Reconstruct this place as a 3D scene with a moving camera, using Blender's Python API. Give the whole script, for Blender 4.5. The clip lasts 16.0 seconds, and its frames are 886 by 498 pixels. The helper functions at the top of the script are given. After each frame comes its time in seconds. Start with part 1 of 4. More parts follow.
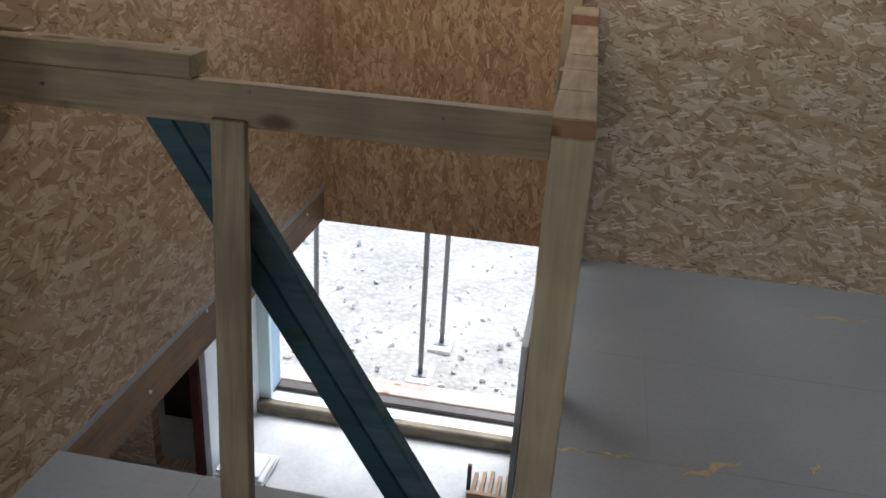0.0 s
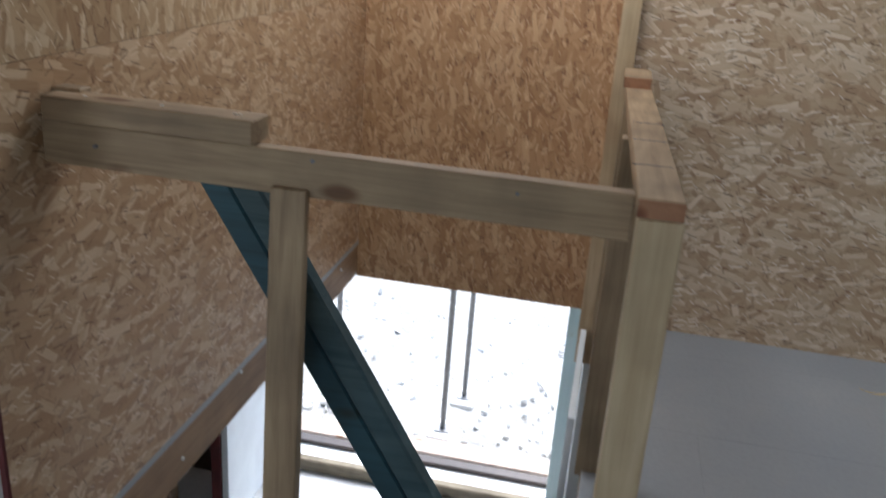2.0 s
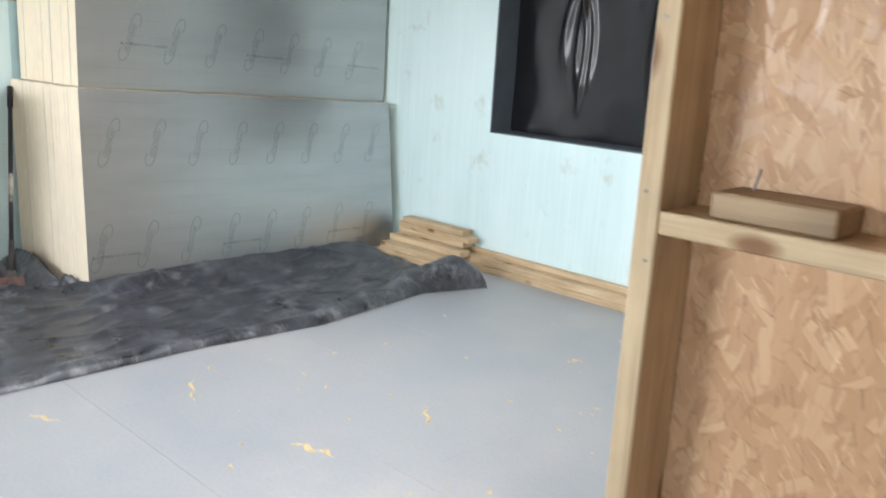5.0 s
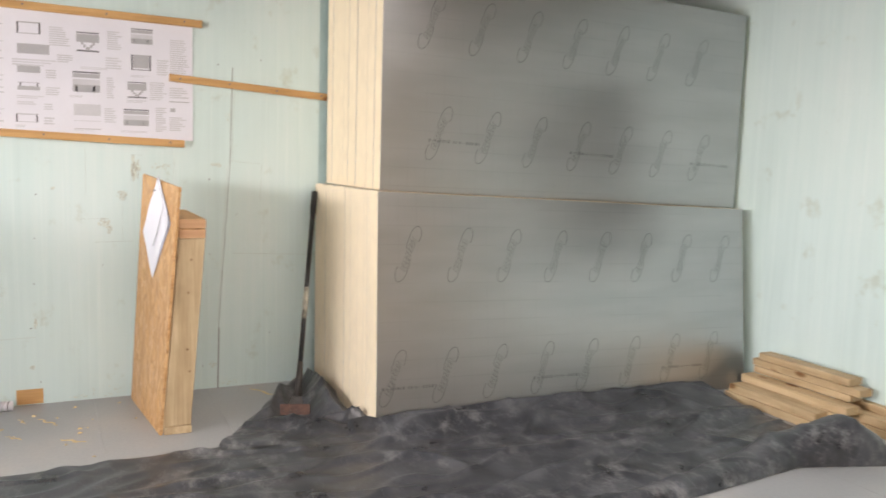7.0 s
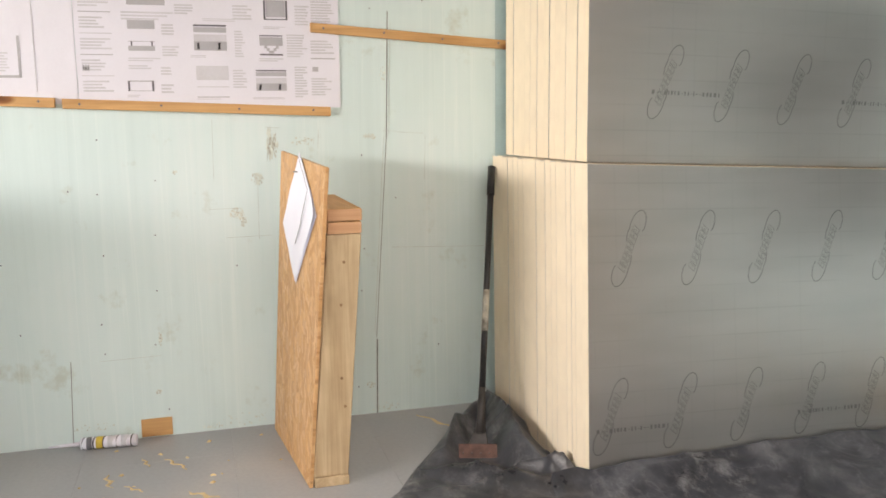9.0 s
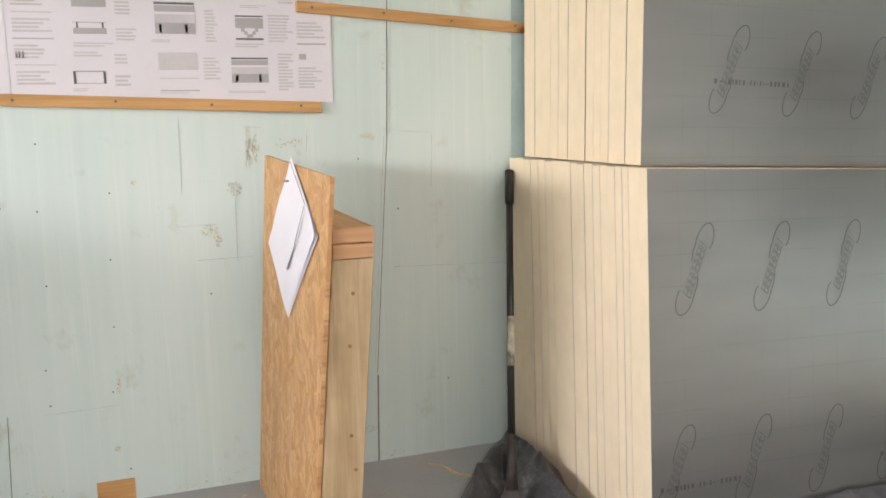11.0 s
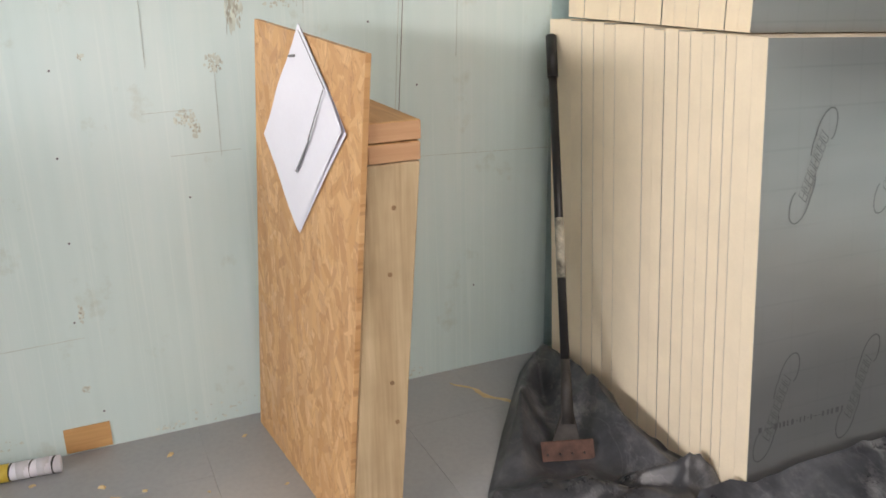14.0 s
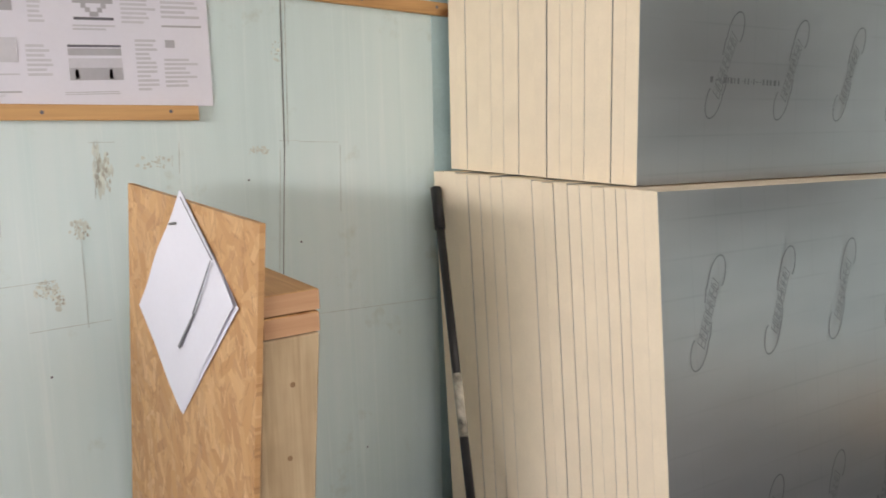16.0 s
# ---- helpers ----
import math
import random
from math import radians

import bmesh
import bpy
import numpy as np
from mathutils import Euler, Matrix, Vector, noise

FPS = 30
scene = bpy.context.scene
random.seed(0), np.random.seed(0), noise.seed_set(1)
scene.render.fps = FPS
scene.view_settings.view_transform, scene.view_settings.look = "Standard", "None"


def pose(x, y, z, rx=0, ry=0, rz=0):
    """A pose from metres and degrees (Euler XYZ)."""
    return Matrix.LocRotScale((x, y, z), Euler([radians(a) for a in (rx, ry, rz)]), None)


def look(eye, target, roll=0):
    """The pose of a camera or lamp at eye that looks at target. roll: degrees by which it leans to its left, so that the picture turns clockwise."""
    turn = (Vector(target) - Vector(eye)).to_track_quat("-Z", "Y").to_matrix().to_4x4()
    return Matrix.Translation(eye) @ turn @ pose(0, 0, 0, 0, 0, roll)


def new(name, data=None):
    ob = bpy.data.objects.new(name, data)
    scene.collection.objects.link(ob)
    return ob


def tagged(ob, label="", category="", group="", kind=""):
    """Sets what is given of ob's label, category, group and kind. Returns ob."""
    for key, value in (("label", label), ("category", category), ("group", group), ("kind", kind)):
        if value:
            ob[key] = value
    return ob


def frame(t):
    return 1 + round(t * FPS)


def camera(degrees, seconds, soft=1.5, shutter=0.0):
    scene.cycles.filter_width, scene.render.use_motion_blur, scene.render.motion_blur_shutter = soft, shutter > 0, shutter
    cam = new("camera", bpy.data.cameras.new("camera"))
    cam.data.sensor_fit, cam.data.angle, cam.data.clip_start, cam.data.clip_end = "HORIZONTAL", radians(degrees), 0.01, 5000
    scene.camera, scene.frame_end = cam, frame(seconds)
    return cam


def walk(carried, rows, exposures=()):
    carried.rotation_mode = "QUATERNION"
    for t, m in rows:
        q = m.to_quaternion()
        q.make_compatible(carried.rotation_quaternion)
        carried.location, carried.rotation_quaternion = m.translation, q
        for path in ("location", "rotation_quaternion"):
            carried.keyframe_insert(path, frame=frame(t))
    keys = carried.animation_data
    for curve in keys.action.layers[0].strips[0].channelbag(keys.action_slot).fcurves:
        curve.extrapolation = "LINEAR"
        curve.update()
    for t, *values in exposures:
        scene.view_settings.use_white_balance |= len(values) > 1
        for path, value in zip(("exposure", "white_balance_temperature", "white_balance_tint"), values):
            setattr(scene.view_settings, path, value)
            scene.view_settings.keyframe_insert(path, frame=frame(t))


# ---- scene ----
cam = camera(55.0, 16.0, soft=1.6, shutter=0.4)
PATH = [
    (0, (-0.084, 0.168, 1.516), (-0.39, 1.978, 0.72), 3.3),
    (0.5, (-0.099, 0.167, 1.519), (-0.401, 1.966, 0.7), 3.4),
    (1, (-0.123, 0.164, 1.517), (-0.424, 1.962, 0.695), 3.5),
    (1.5, (-0.148, 0.197, 1.528), (-0.447, 1.997, 0.71), 3.7),
    (2, (-0.22, 0.26, 1.538), (-0.57, 2.1, 0.836), 4.2),
    (2.5, (-0.31, 0.331, 1.555), (-0.878, 2.154, 0.962), 2.3),
    (3, (-0.415, 0.386, 1.539), (-1.105, 2.168, 0.949), 3.1),
    (3.5, (-0.707, 0.481, 1.548), (-1.625, 2.143, 0.921), 2.0),
    (4, (-0.973, 0.595, 1.55), (-2.061, 2.152, 0.92), -0.1),
    (4.5, (-1.188, 0.734, 1.546), (-2.467, 2.183, 1.034), 2.2),
    (5, (-1.367, 0.845, 1.548), (-2.705, 2.258, 1.09), 3.3),
    (5.2, (-1.459, 0.871, 1.562), (-2.831, 2.267, 1.153), 2.3),
    (7.3, (-2.51, 1.509, 1.386), (-4.342, 2.27, 1.129), 1.6),
    (7.5, (-2.616, 1.549, 1.368), (-4.467, 2.254, 1.089), 1.3),
    (8, (-2.945, 1.622, 1.37), (-4.83, 2.221, 1.074), 1.0),
    (8.5, (-3.201, 1.62, 1.365), (-5.096, 2.177, 1.05), 1.1),
    (9, (-3.493, 1.58, 1.38), (-5.391, 2.132, 1.075), -0.6),
    (9.2, (-3.582, 1.568, 1.379), (-5.476, 2.126, 1.064), -1.1),
    (11.3, (-4.221, 1.471, 1.386), (-6.063, 2.172, 1.046), -0.7),
    (11.5, (-4.276, 1.443, 1.397), (-6.1, 2.157, 0.997), -1.2),
    (12, (-4.348, 1.411, 1.378), (-6.138, 2.152, 0.882), -1.1),
    (12.5, (-4.456, 1.422, 1.372), (-6.23, 2.182, 0.845), -0.8),
    (13, (-4.569, 1.443, 1.39), (-6.344, 2.197, 0.86), -1.1),
    (13.5, (-4.662, 1.456, 1.377), (-6.418, 2.207, 0.781), -1.0),
    (14, (-4.81, 1.433, 1.398), (-6.537, 2.204, 0.748), -0.9),
    (14.5, (-4.917, 1.403, 1.453), (-6.604, 2.312, 0.88), -1.4),
    (15, (-4.934, 1.392, 1.458), (-6.602, 2.381, 0.966), -1.2),
    (15.5, (-4.952, 1.404, 1.466), (-6.63, 2.423, 1.086), -1.3),
    (16, (-4.963, 1.413, 1.456), (-6.598, 2.506, 1.091), -1.3),
]
EXPOSURES = [(0.0, 1.57, 6200, 11), (2.0, 2.0, 6050, 11), (3.0, 2.3, 5850, 11), (3.5, 2.25, 5600, 11), (4.0, 2.95, 5800, 10), (4.3, 3.25, 6000, 10), (5.0, 3.45, 6400, 13), (7.3, 3.33, 7500, 20), (9.0, 3.33, 7600, 20), (11.0, 3.15, 7500, 20), (12.0, 3.06, 7400, 20), (14.0, 3.08, 7300, 20), (16.0, 2.92, 7200, 21)]
walk(cam, [(t, look(eye, target, roll)) for t, eye, target, roll in PATH], EXPOSURES)

# ---- world and light ----
world = bpy.data.worlds.new("overcast_sky")
scene.world = world
world.use_nodes = True
wn = world.node_tree.nodes
sky = wn.new("ShaderNodeTexSky")
sky.sky_type, sky.sun_disc, sky.sun_elevation, sky.sun_rotation = "NISHITA", False, radians(60), radians(0)
wn["Background"].inputs[1].default_value = 0.1
world.node_tree.links.new(sky.outputs[0], wn["Background"].inputs[0])

sun = new("sun", bpy.data.lights.new("sun", "SUN"))
sun.data.energy, sun.data.angle, sun.data.color = 2.6, radians(40), (1.0, 0.97, 0.92)
sun.matrix_world = look((0.6, 5, 8.7), (0, 0, 0))


def window_light(name, x, y, z, w, h, aim, watts, colour=(0.93, 0.97, 1.0)):
    lamp = new(name, bpy.data.lights.new(name, "AREA"))
    lamp.data.shape, lamp.data.size, lamp.data.size_y = "RECTANGLE", w, h
    lamp.data.energy, lamp.data.color = watts, colour
    lamp.matrix_world = look((x, y, z), (x + aim[0], y + aim[1], z + aim[2]))
    return lamp


window_light("south_window_light", -4.8, -3.13, 1.83, 2.7, 0.45, (-0.45, 1, -0.35), 27)
window_light("south_window_light", -0.8, -3.13, 1.55, 2.3, 1.2, (0, 1, 0.05), 5.6)
# added fill from an invented east opening, for the stairwell's side wall
window_light("east_window_light", 2.53, 2.8, 1.85, 1.3, 0.8, (-1, 0, -0.1), 2.2)
# two overhead fill lamps, added to brighten stairwell and floor
window_light("rooflight_light", -0.8, 3.2, 2.7, 0.8, 0.75, (0, 0.001, -1), 8)
window_light("rooflight_light", -3.9, 2.6, 2.7, 1.9, 2.3, (0, 0.001, -1), 11)
# added fill lamp that lightens the lower storey's partition
window_light("lower_window_light", -3.5, -1.93, -1.15, 1.8, 1.0, (0, 1, -0.1), 3)

# ---- materials ----


def nodes_of(name, rough=0.6, metal=0.0):
    m = bpy.data.materials.new(name)
    m.use_nodes = True
    t = m.node_tree
    b = t.nodes["Principled BSDF"]
    b.inputs["Roughness"].default_value, b.inputs["Metallic"].default_value = rough, metal
    return m, t, b


def node(t, kind, **values):
    n = t.nodes.new(kind)
    for key, value in values.items():
        n.inputs[key.replace("_", " ")].default_value = value
    return n


def ramp(t, source, stops):
    r = t.nodes.new("ShaderNodeValToRGB")
    while len(r.color_ramp.elements) < len(stops):
        r.color_ramp.elements.new(0.5)
    for e, (p, c) in zip(r.color_ramp.elements, stops):
        e.position, e.color = p, (*c, 1)
    t.links.new(source, r.inputs[0])
    return r.outputs[0]


def maths(t, op, a, b):
    n = t.nodes.new("ShaderNodeMath")
    n.operation = op
    for socket, v in zip(n.inputs, (a, b)):
        if isinstance(v, (int, float)):
            socket.default_value = v
        else:
            t.links.new(v, socket)
    return n.outputs[0]


def mix(t, fac, a, b, blend="MIX"):
    n = t.nodes.new("ShaderNodeMix")
    n.data_type, n.blend_type = "RGBA", blend
    for socket, v in zip((n.inputs[0], n.inputs[6], n.inputs[7]), (fac, a, b)):
        if isinstance(v, tuple):
            socket.default_value = (*v, 1)
        elif isinstance(v, (int, float)):
            socket.default_value = v
        else:
            t.links.new(v, socket)
    return n.outputs[2]


def coords(t, scale=(1, 1, 1), turn=(0, 0, 0), shift=0.0):
    """Object coordinates, scaled, with a random shift from object to object."""
    c = t.nodes.new("ShaderNodeTexCoord")
    mp = t.nodes.new("ShaderNodeMapping")
    mp.inputs["Scale"].default_value, mp.inputs["Rotation"].default_value = scale, turn
    out = c.outputs["Object"]
    if shift:
        info = t.nodes.new("ShaderNodeObjectInfo")
        add = t.nodes.new("ShaderNodeVectorMath")
        add.operation = "ADD"
        t.links.new(out, add.inputs[0])
        t.links.new(maths(t, "MULTIPLY", info.outputs["Random"], shift), add.inputs[1])
        out = add.outputs[0]
    t.links.new(out, mp.inputs["Vector"])
    return mp.outputs[0]


def tex(t, kind, vec, **values):
    n = node(t, kind, **values)
    t.links.new(vec, n.inputs["Vector"])
    return n


def bump(t, b, height, strength=0.3, distance=0.002):
    n = node(t, "ShaderNodeBump", Strength=strength, Distance=distance)
    t.links.new(height, n.inputs["Height"])
    t.links.new(n.outputs[0], b.inputs["Normal"])


def plain(name, colour, rough=0.6, metal=0.0, vary=0.12, scale=6.0, grain=0.0):
    """A paint or plastic with blotches at two scales."""
    m, t, b = nodes_of(name, rough, metal)
    big = tex(t, "ShaderNodeTexNoise", coords(t, shift=7.0), Scale=scale, Detail=5.0)
    small = tex(t, "ShaderNodeTexNoise", coords(t, shift=7.0), Scale=scale * 14, Detail=3.0)
    f = maths(t, "ADD", maths(t, "MULTIPLY", big.outputs[0], 0.7), maths(t, "MULTIPLY", small.outputs[0], 0.3))
    lo, hi = [c * (1 - vary) for c in colour], [min(1, c * (1 + vary)) for c in colour]
    t.links.new(ramp(t, f, [(0.3, lo), (0.7, hi)]), b.inputs["Base Color"])
    if grain:
        bump(t, b, small.outputs[0], grain)
    return m


def osb(name, along, across, tone=(1.0, 1.0, 1.0), dark=1.0, soft=0.0, fine=1.0):
    """Strand board: layers of overlapping flakes, mostly along one direction. along, across: axes 0 to 2 of the sheet."""
    m, t, b = nodes_of(name, 0.55)
    c = t.nodes.new("ShaderNodeTexCoord")
    sep = t.nodes.new("ShaderNodeSeparateXYZ")
    t.links.new(c.outputs["Object"], sep.inputs[0])
    comb = t.nodes.new("ShaderNodeCombineXYZ")
    t.links.new(sep.outputs[along], comb.inputs[0])
    t.links.new(sep.outputs[across], comb.inputs[1])
    warp = tex(t, "ShaderNodeTexNoise", comb.outputs[0], Scale=22.0, Detail=3.0)
    add = t.nodes.new("ShaderNodeVectorMath")
    add.operation = "MULTIPLY_ADD"
    t.links.new(warp.outputs[1], add.inputs[0])
    add.inputs[1].default_value = (0.009, 0.009, 0)
    t.links.new(comb.outputs[0], add.inputs[2])

    def turned(source, turn, sx, sy):
        mp = t.nodes.new("ShaderNodeMapping")
        mp.inputs["Rotation"].default_value = (0, 0, turn)
        t.links.new(source, mp.inputs["Vector"])
        st = t.nodes.new("ShaderNodeMapping")
        st.inputs["Scale"].default_value, st.inputs["Location"].default_value = (sx, sy, 1), (turn * 13.7 + sx, turn * 7.3 + sy, 0)
        t.links.new(mp.outputs[0], st.inputs["Vector"])
        return st.outputs[0]

    def cells(vec):
        v = t.nodes.new("ShaderNodeTexVoronoi")
        v.voronoi_dimensions, v.distance = "2D", "CHEBYCHEV"
        v.inputs["Scale"].default_value = 1.0
        t.links.new(vec, v.inputs["Vector"])
        pc = t.nodes.new("ShaderNodeSeparateColor")
        t.links.new(v.outputs["Color"], pc.inputs[0])
        return v.outputs["Distance"], pc

    blotch = tex(t, "ShaderNodeTexNoise", comb.outputs[0], Scale=2.6, Detail=3.0)
    shade = [(0.02, (0.21 * dark, 0.115 * dark, 0.06 * dark)), (0.16, (0.335, 0.205, 0.115)), (0.42, (0.43, 0.295, 0.175)), (0.68, (0.505, 0.37, 0.24)), (0.98, (0.64, 0.515, 0.375))]
    shade = [(p, tuple(v * k for v, k in zip(col, tone))) for p, col in shade]
    mean = tuple(v * k for v, k in zip((0.455, 0.325, 0.2), tone))
    colour, height = None, None
    for turn, sx, sy, cover in ((0.05, 6.0, 22, 1.0), (-0.5, 6.5, 27, 0.5), (0.42, 7.0, 29, 0.5), (1.25, 9.0, 27, 0.25), (-0.18, 5.5, 24, 0.5), (0.75, 8.0, 32, 0.3), (-0.95, 8.0, 30, 0.25), (0.2, 6.0, 26, 0.45)):
        vec = turned(add.outputs[0], turn, sx * fine, sy * fine)
        dist, pc = cells(vec)
        grain = tex(t, "ShaderNodeTexNoise", turned(comb.outputs[0], turn, 9.0, 170.0), Scale=1.0, Detail=3.0)
        f = maths(t, "ADD", maths(t, "MULTIPLY", pc.outputs[0], 0.78), maths(t, "MULTIPLY", grain.outputs[0], 0.46))
        f = maths(t, "ADD", f, maths(t, "MULTIPLY", maths(t, "SUBTRACT", blotch.outputs[0], 0.75), 0.24))
        layer = ramp(t, f, shade)
        if colour is None:
            colour, height = layer, pc.outputs[2]
            continue
        limit = maths(t, "ADD", 0.24, maths(t, "MULTIPLY", pc.outputs[2], 0.26))
        on = maths(t, "MULTIPLY", maths(t, "GREATER_THAN", pc.outputs[1], 1 - cover), maths(t, "LESS_THAN", dist, limit))
        rim = maths(t, "MULTIPLY", maths(t, "GREATER_THAN", pc.outputs[1], 1 - cover), maths(t, "LESS_THAN", dist, maths(t, "ADD", limit, 0.05)))
        colour = mix(t, maths(t, "MULTIPLY", rim, 0.34), colour, (0.5, 0.4, 0.31), "MULTIPLY")
        colour, height = mix(t, on, colour, layer), mix(t, on, height, pc.outputs[2])
    colour = mix(t, soft, colour, mean)
    for turn, sx, sy, limit, flake in ((0.25, 14, 170, 0.045, (0.10, 0.05, 0.03)), (-0.45, 16, 190, 0.045, (0.12, 0.06, 0.035)), (1.1, 22, 160, 0.02, (0.15, 0.075, 0.045)), (0.05, 24, 60, 0.014, (0.2, 0.095, 0.05)), (-0.2, 14, 75, 0.07, (0.70, 0.59, 0.46)), (0.6, 22, 150, 0.05, (0.72, 0.62, 0.5))):
        dist, pc = cells(turned(add.outputs[0], turn, sx * fine, sy * fine))
        on = maths(t, "MULTIPLY", maths(t, "LESS_THAN", pc.outputs[0], limit), maths(t, "LESS_THAN", dist, 0.34))
        colour = mix(t, maths(t, "MULTIPLY", on, 0.9 - 1.2 * soft), colour, tuple(q * k for q, k in zip(flake, tone)))
    t.links.new(colour, b.inputs["Base Color"])
    bump(t, b, height, 0.22, 0.0012)
    one = t.nodes.new("ShaderNodeSeparateColor")
    t.links.new(height, one.inputs[0])
    t.links.new(ramp(t, one.outputs[0], [(0.0, (0.36,) * 3), (1.0, (0.62,) * 3)]), b.inputs["Roughness"])
    return m


def wood(name, axis, light=(0.41, 0.285, 0.165), dark=(0.22, 0.14, 0.075), rough=0.62, dirt=0.5):
    """Sawn softwood with the grain along one axis, knots and grime."""
    m, t, b = nodes_of(name, rough)
    stretch = [22.0, 22.0, 22.0]
    stretch[axis] = 1.6
    v = coords(t, tuple(stretch), shift=9.0)
    g = tex(t, "ShaderNodeTexNoise", v, Scale=1.0, Detail=7.0, Distortion=1.1)
    fine = [160.0, 160.0, 160.0]
    fine[axis] = 5.0
    h = tex(t, "ShaderNodeTexNoise", coords(t, tuple(fine), shift=9.0), Scale=1.0, Detail=2.0)
    f = maths(t, "ADD", maths(t, "MULTIPLY", g.outputs[0], 0.75), maths(t, "MULTIPLY", h.outputs[0], 0.25))
    mid = tuple((a + c) / 2 for a, c in zip(light, dark))
    col = ramp(t, f, [(0.3, dark), (0.47, mid), (0.66, light)])
    knot = [7.0, 7.0, 7.0]
    knot[axis] = 3.0
    k = tex(t, "ShaderNodeTexVoronoi", coords(t, tuple(knot), shift=9.0), Scale=1.0)
    spot = ramp(t, k.outputs["Distance"], [(0.0, (0.25, 0.14, 0.08)), (0.10, (0.45, 0.3, 0.18)), (0.17, (1, 1, 1))])
    col = mix(t, 1.0, col, spot, "MULTIPLY")
    d = tex(t, "ShaderNodeTexNoise", coords(t, shift=3.0), Scale=5.0, Detail=6.0)
    col = mix(t, dirt, col, ramp(t, d.outputs[0], [(0.35, (0.45, 0.42, 0.4)), (0.6, (1, 1, 1))]), "MULTIPLY")
    t.links.new(col, b.inputs["Base Color"])
    bump(t, b, f, 0.35, 0.0015)
    return m


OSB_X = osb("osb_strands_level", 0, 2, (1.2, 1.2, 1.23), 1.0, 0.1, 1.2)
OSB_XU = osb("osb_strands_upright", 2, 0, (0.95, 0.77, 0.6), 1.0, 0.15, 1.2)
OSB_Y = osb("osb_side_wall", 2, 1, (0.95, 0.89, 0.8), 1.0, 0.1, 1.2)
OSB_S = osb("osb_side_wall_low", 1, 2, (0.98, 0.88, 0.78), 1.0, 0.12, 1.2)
OSB_P = osb("osb_orange_panel", 2, 0, (1.18, 0.93, 0.66), 1.6, 0.52, 1.15)
OSB_BAY = osb("osb_bay", 2, 0, (1.06, 0.88, 0.73), 1.6, 0.5, 1.25)
WOOD = [wood("sawn_timber_%s" % "xyz"[i], i) for i in range(3)]
PALE = [wood("clean_timber_%s" % "xyz"[i], i, (0.62, 0.47, 0.29), (0.42, 0.29, 0.16), dirt=0.3) for i in range(3)]
BROWN = [wood("brown_joist_%s" % "xyz"[i], i, (0.36, 0.22, 0.11), (0.2, 0.11, 0.05)) for i in range(3)]
END = wood("end_grain", 1, (0.5, 0.24, 0.12), (0.36, 0.16, 0.08))
ORANGE = [wood("orange_batten_%s" % "xyz"[i], i, (0.68, 0.40, 0.17), (0.45, 0.24, 0.09), dirt=0.15) for i in range(3)]
PINK = wood("pinkish_end_grain", 1, (0.62, 0.37, 0.21), (0.5, 0.27, 0.14), 0.75, 0.1)
RED = plain("red_brown_primer", (0.08, 0.012, 0.011), 0.85, vary=0.3, scale=9)
# brace stain in two tones: shaded lower face, dusty upper face lit from above
TEAL = wood("teal_stained_timber_shaded", 0, (0.022, 0.07, 0.085), (0.009, 0.032, 0.042), 0.6, 0.5)
TEAL_DUSTY_LIT = wood("dusty_teal_timber_lit", 0, (0.075, 0.12, 0.125), (0.02, 0.055, 0.065), 0.7, 0.6)
PIR = plain("cream_foam_edge", (0.80, 0.69, 0.52), 0.8, vary=0.06, scale=11, grain=0.2)
WHITE = plain("white_plasterboard", (0.72, 0.74, 0.74), 0.7, vary=0.06)
PAPER = plain("white_paper", (0.74, 0.74, 0.81), 0.55, vary=0.03)
INK = plain("grey_print", (0.42, 0.42, 0.45), 0.6, vary=0.1)
INK_PALE = plain("pale_print", (0.58, 0.58, 0.62), 0.6, vary=0.1)
INK_DARK = plain("dark_print", (0.14, 0.14, 0.16), 0.6, vary=0.2)
GLUE = plain("dried_yellow_glue", (0.60, 0.46, 0.24), 0.6, vary=0.25, scale=40, grain=0.3)
YELLOW = plain("yellow_print", (0.62, 0.45, 0.06), 0.5, vary=0.15, scale=40)
STEEL = plain("galvanised_steel", (0.2, 0.2, 0.2), 0.5, 0.5, vary=0.2, scale=20)
RUST = plain("rusty_steel", (0.1, 0.052, 0.04), 0.7, 0.3, vary=0.5, scale=30, grain=0.4)
BLACK = plain("black_handle", (0.012, 0.012, 0.013), 0.4, vary=0.3)
DARK = plain("dark_board_and_room_shade", (0.03, 0.018, 0.014), 0.5, vary=0.4, scale=4)
REVEAL = plain("slate_grey_lining", (0.085, 0.105, 0.125), 0.6, vary=0.15)
SCREW = plain("bright_screw", (0.7, 0.7, 0.66), 0.3, 1.0)
PLASTER = plain("dark_roof_boarding", (0.17, 0.125, 0.09), 0.8, vary=0.2)


def floor_material():
    m, t, b = nodes_of("grey_coated_chipboard", 0.42)
    a = tex(t, "ShaderNodeTexNoise", coords(t), Scale=1.3, Detail=6.0, Roughness=0.6)
    s = tex(t, "ShaderNodeTexNoise", coords(t), Scale=60.0, Detail=3.0)
    col = ramp(t, a.outputs[0], [(0.3, (0.295, 0.31, 0.325)), (0.55, (0.355, 0.36, 0.362)), (0.75, (0.43, 0.418, 0.395))])
    col = mix(t, 0.14, col, ramp(t, s.outputs[0], [(0.35, (0.6, 0.6, 0.6)), (0.6, (1, 1, 1))]), "MULTIPLY")
    t.links.new(col, b.inputs["Base Color"])
    t.links.new(ramp(t, a.outputs[0], [(0.3, (0.34,) * 3), (0.7, (0.6,) * 3)]), b.inputs["Roughness"])
    bump(t, b, s.outputs[0], 0.08)
    return m


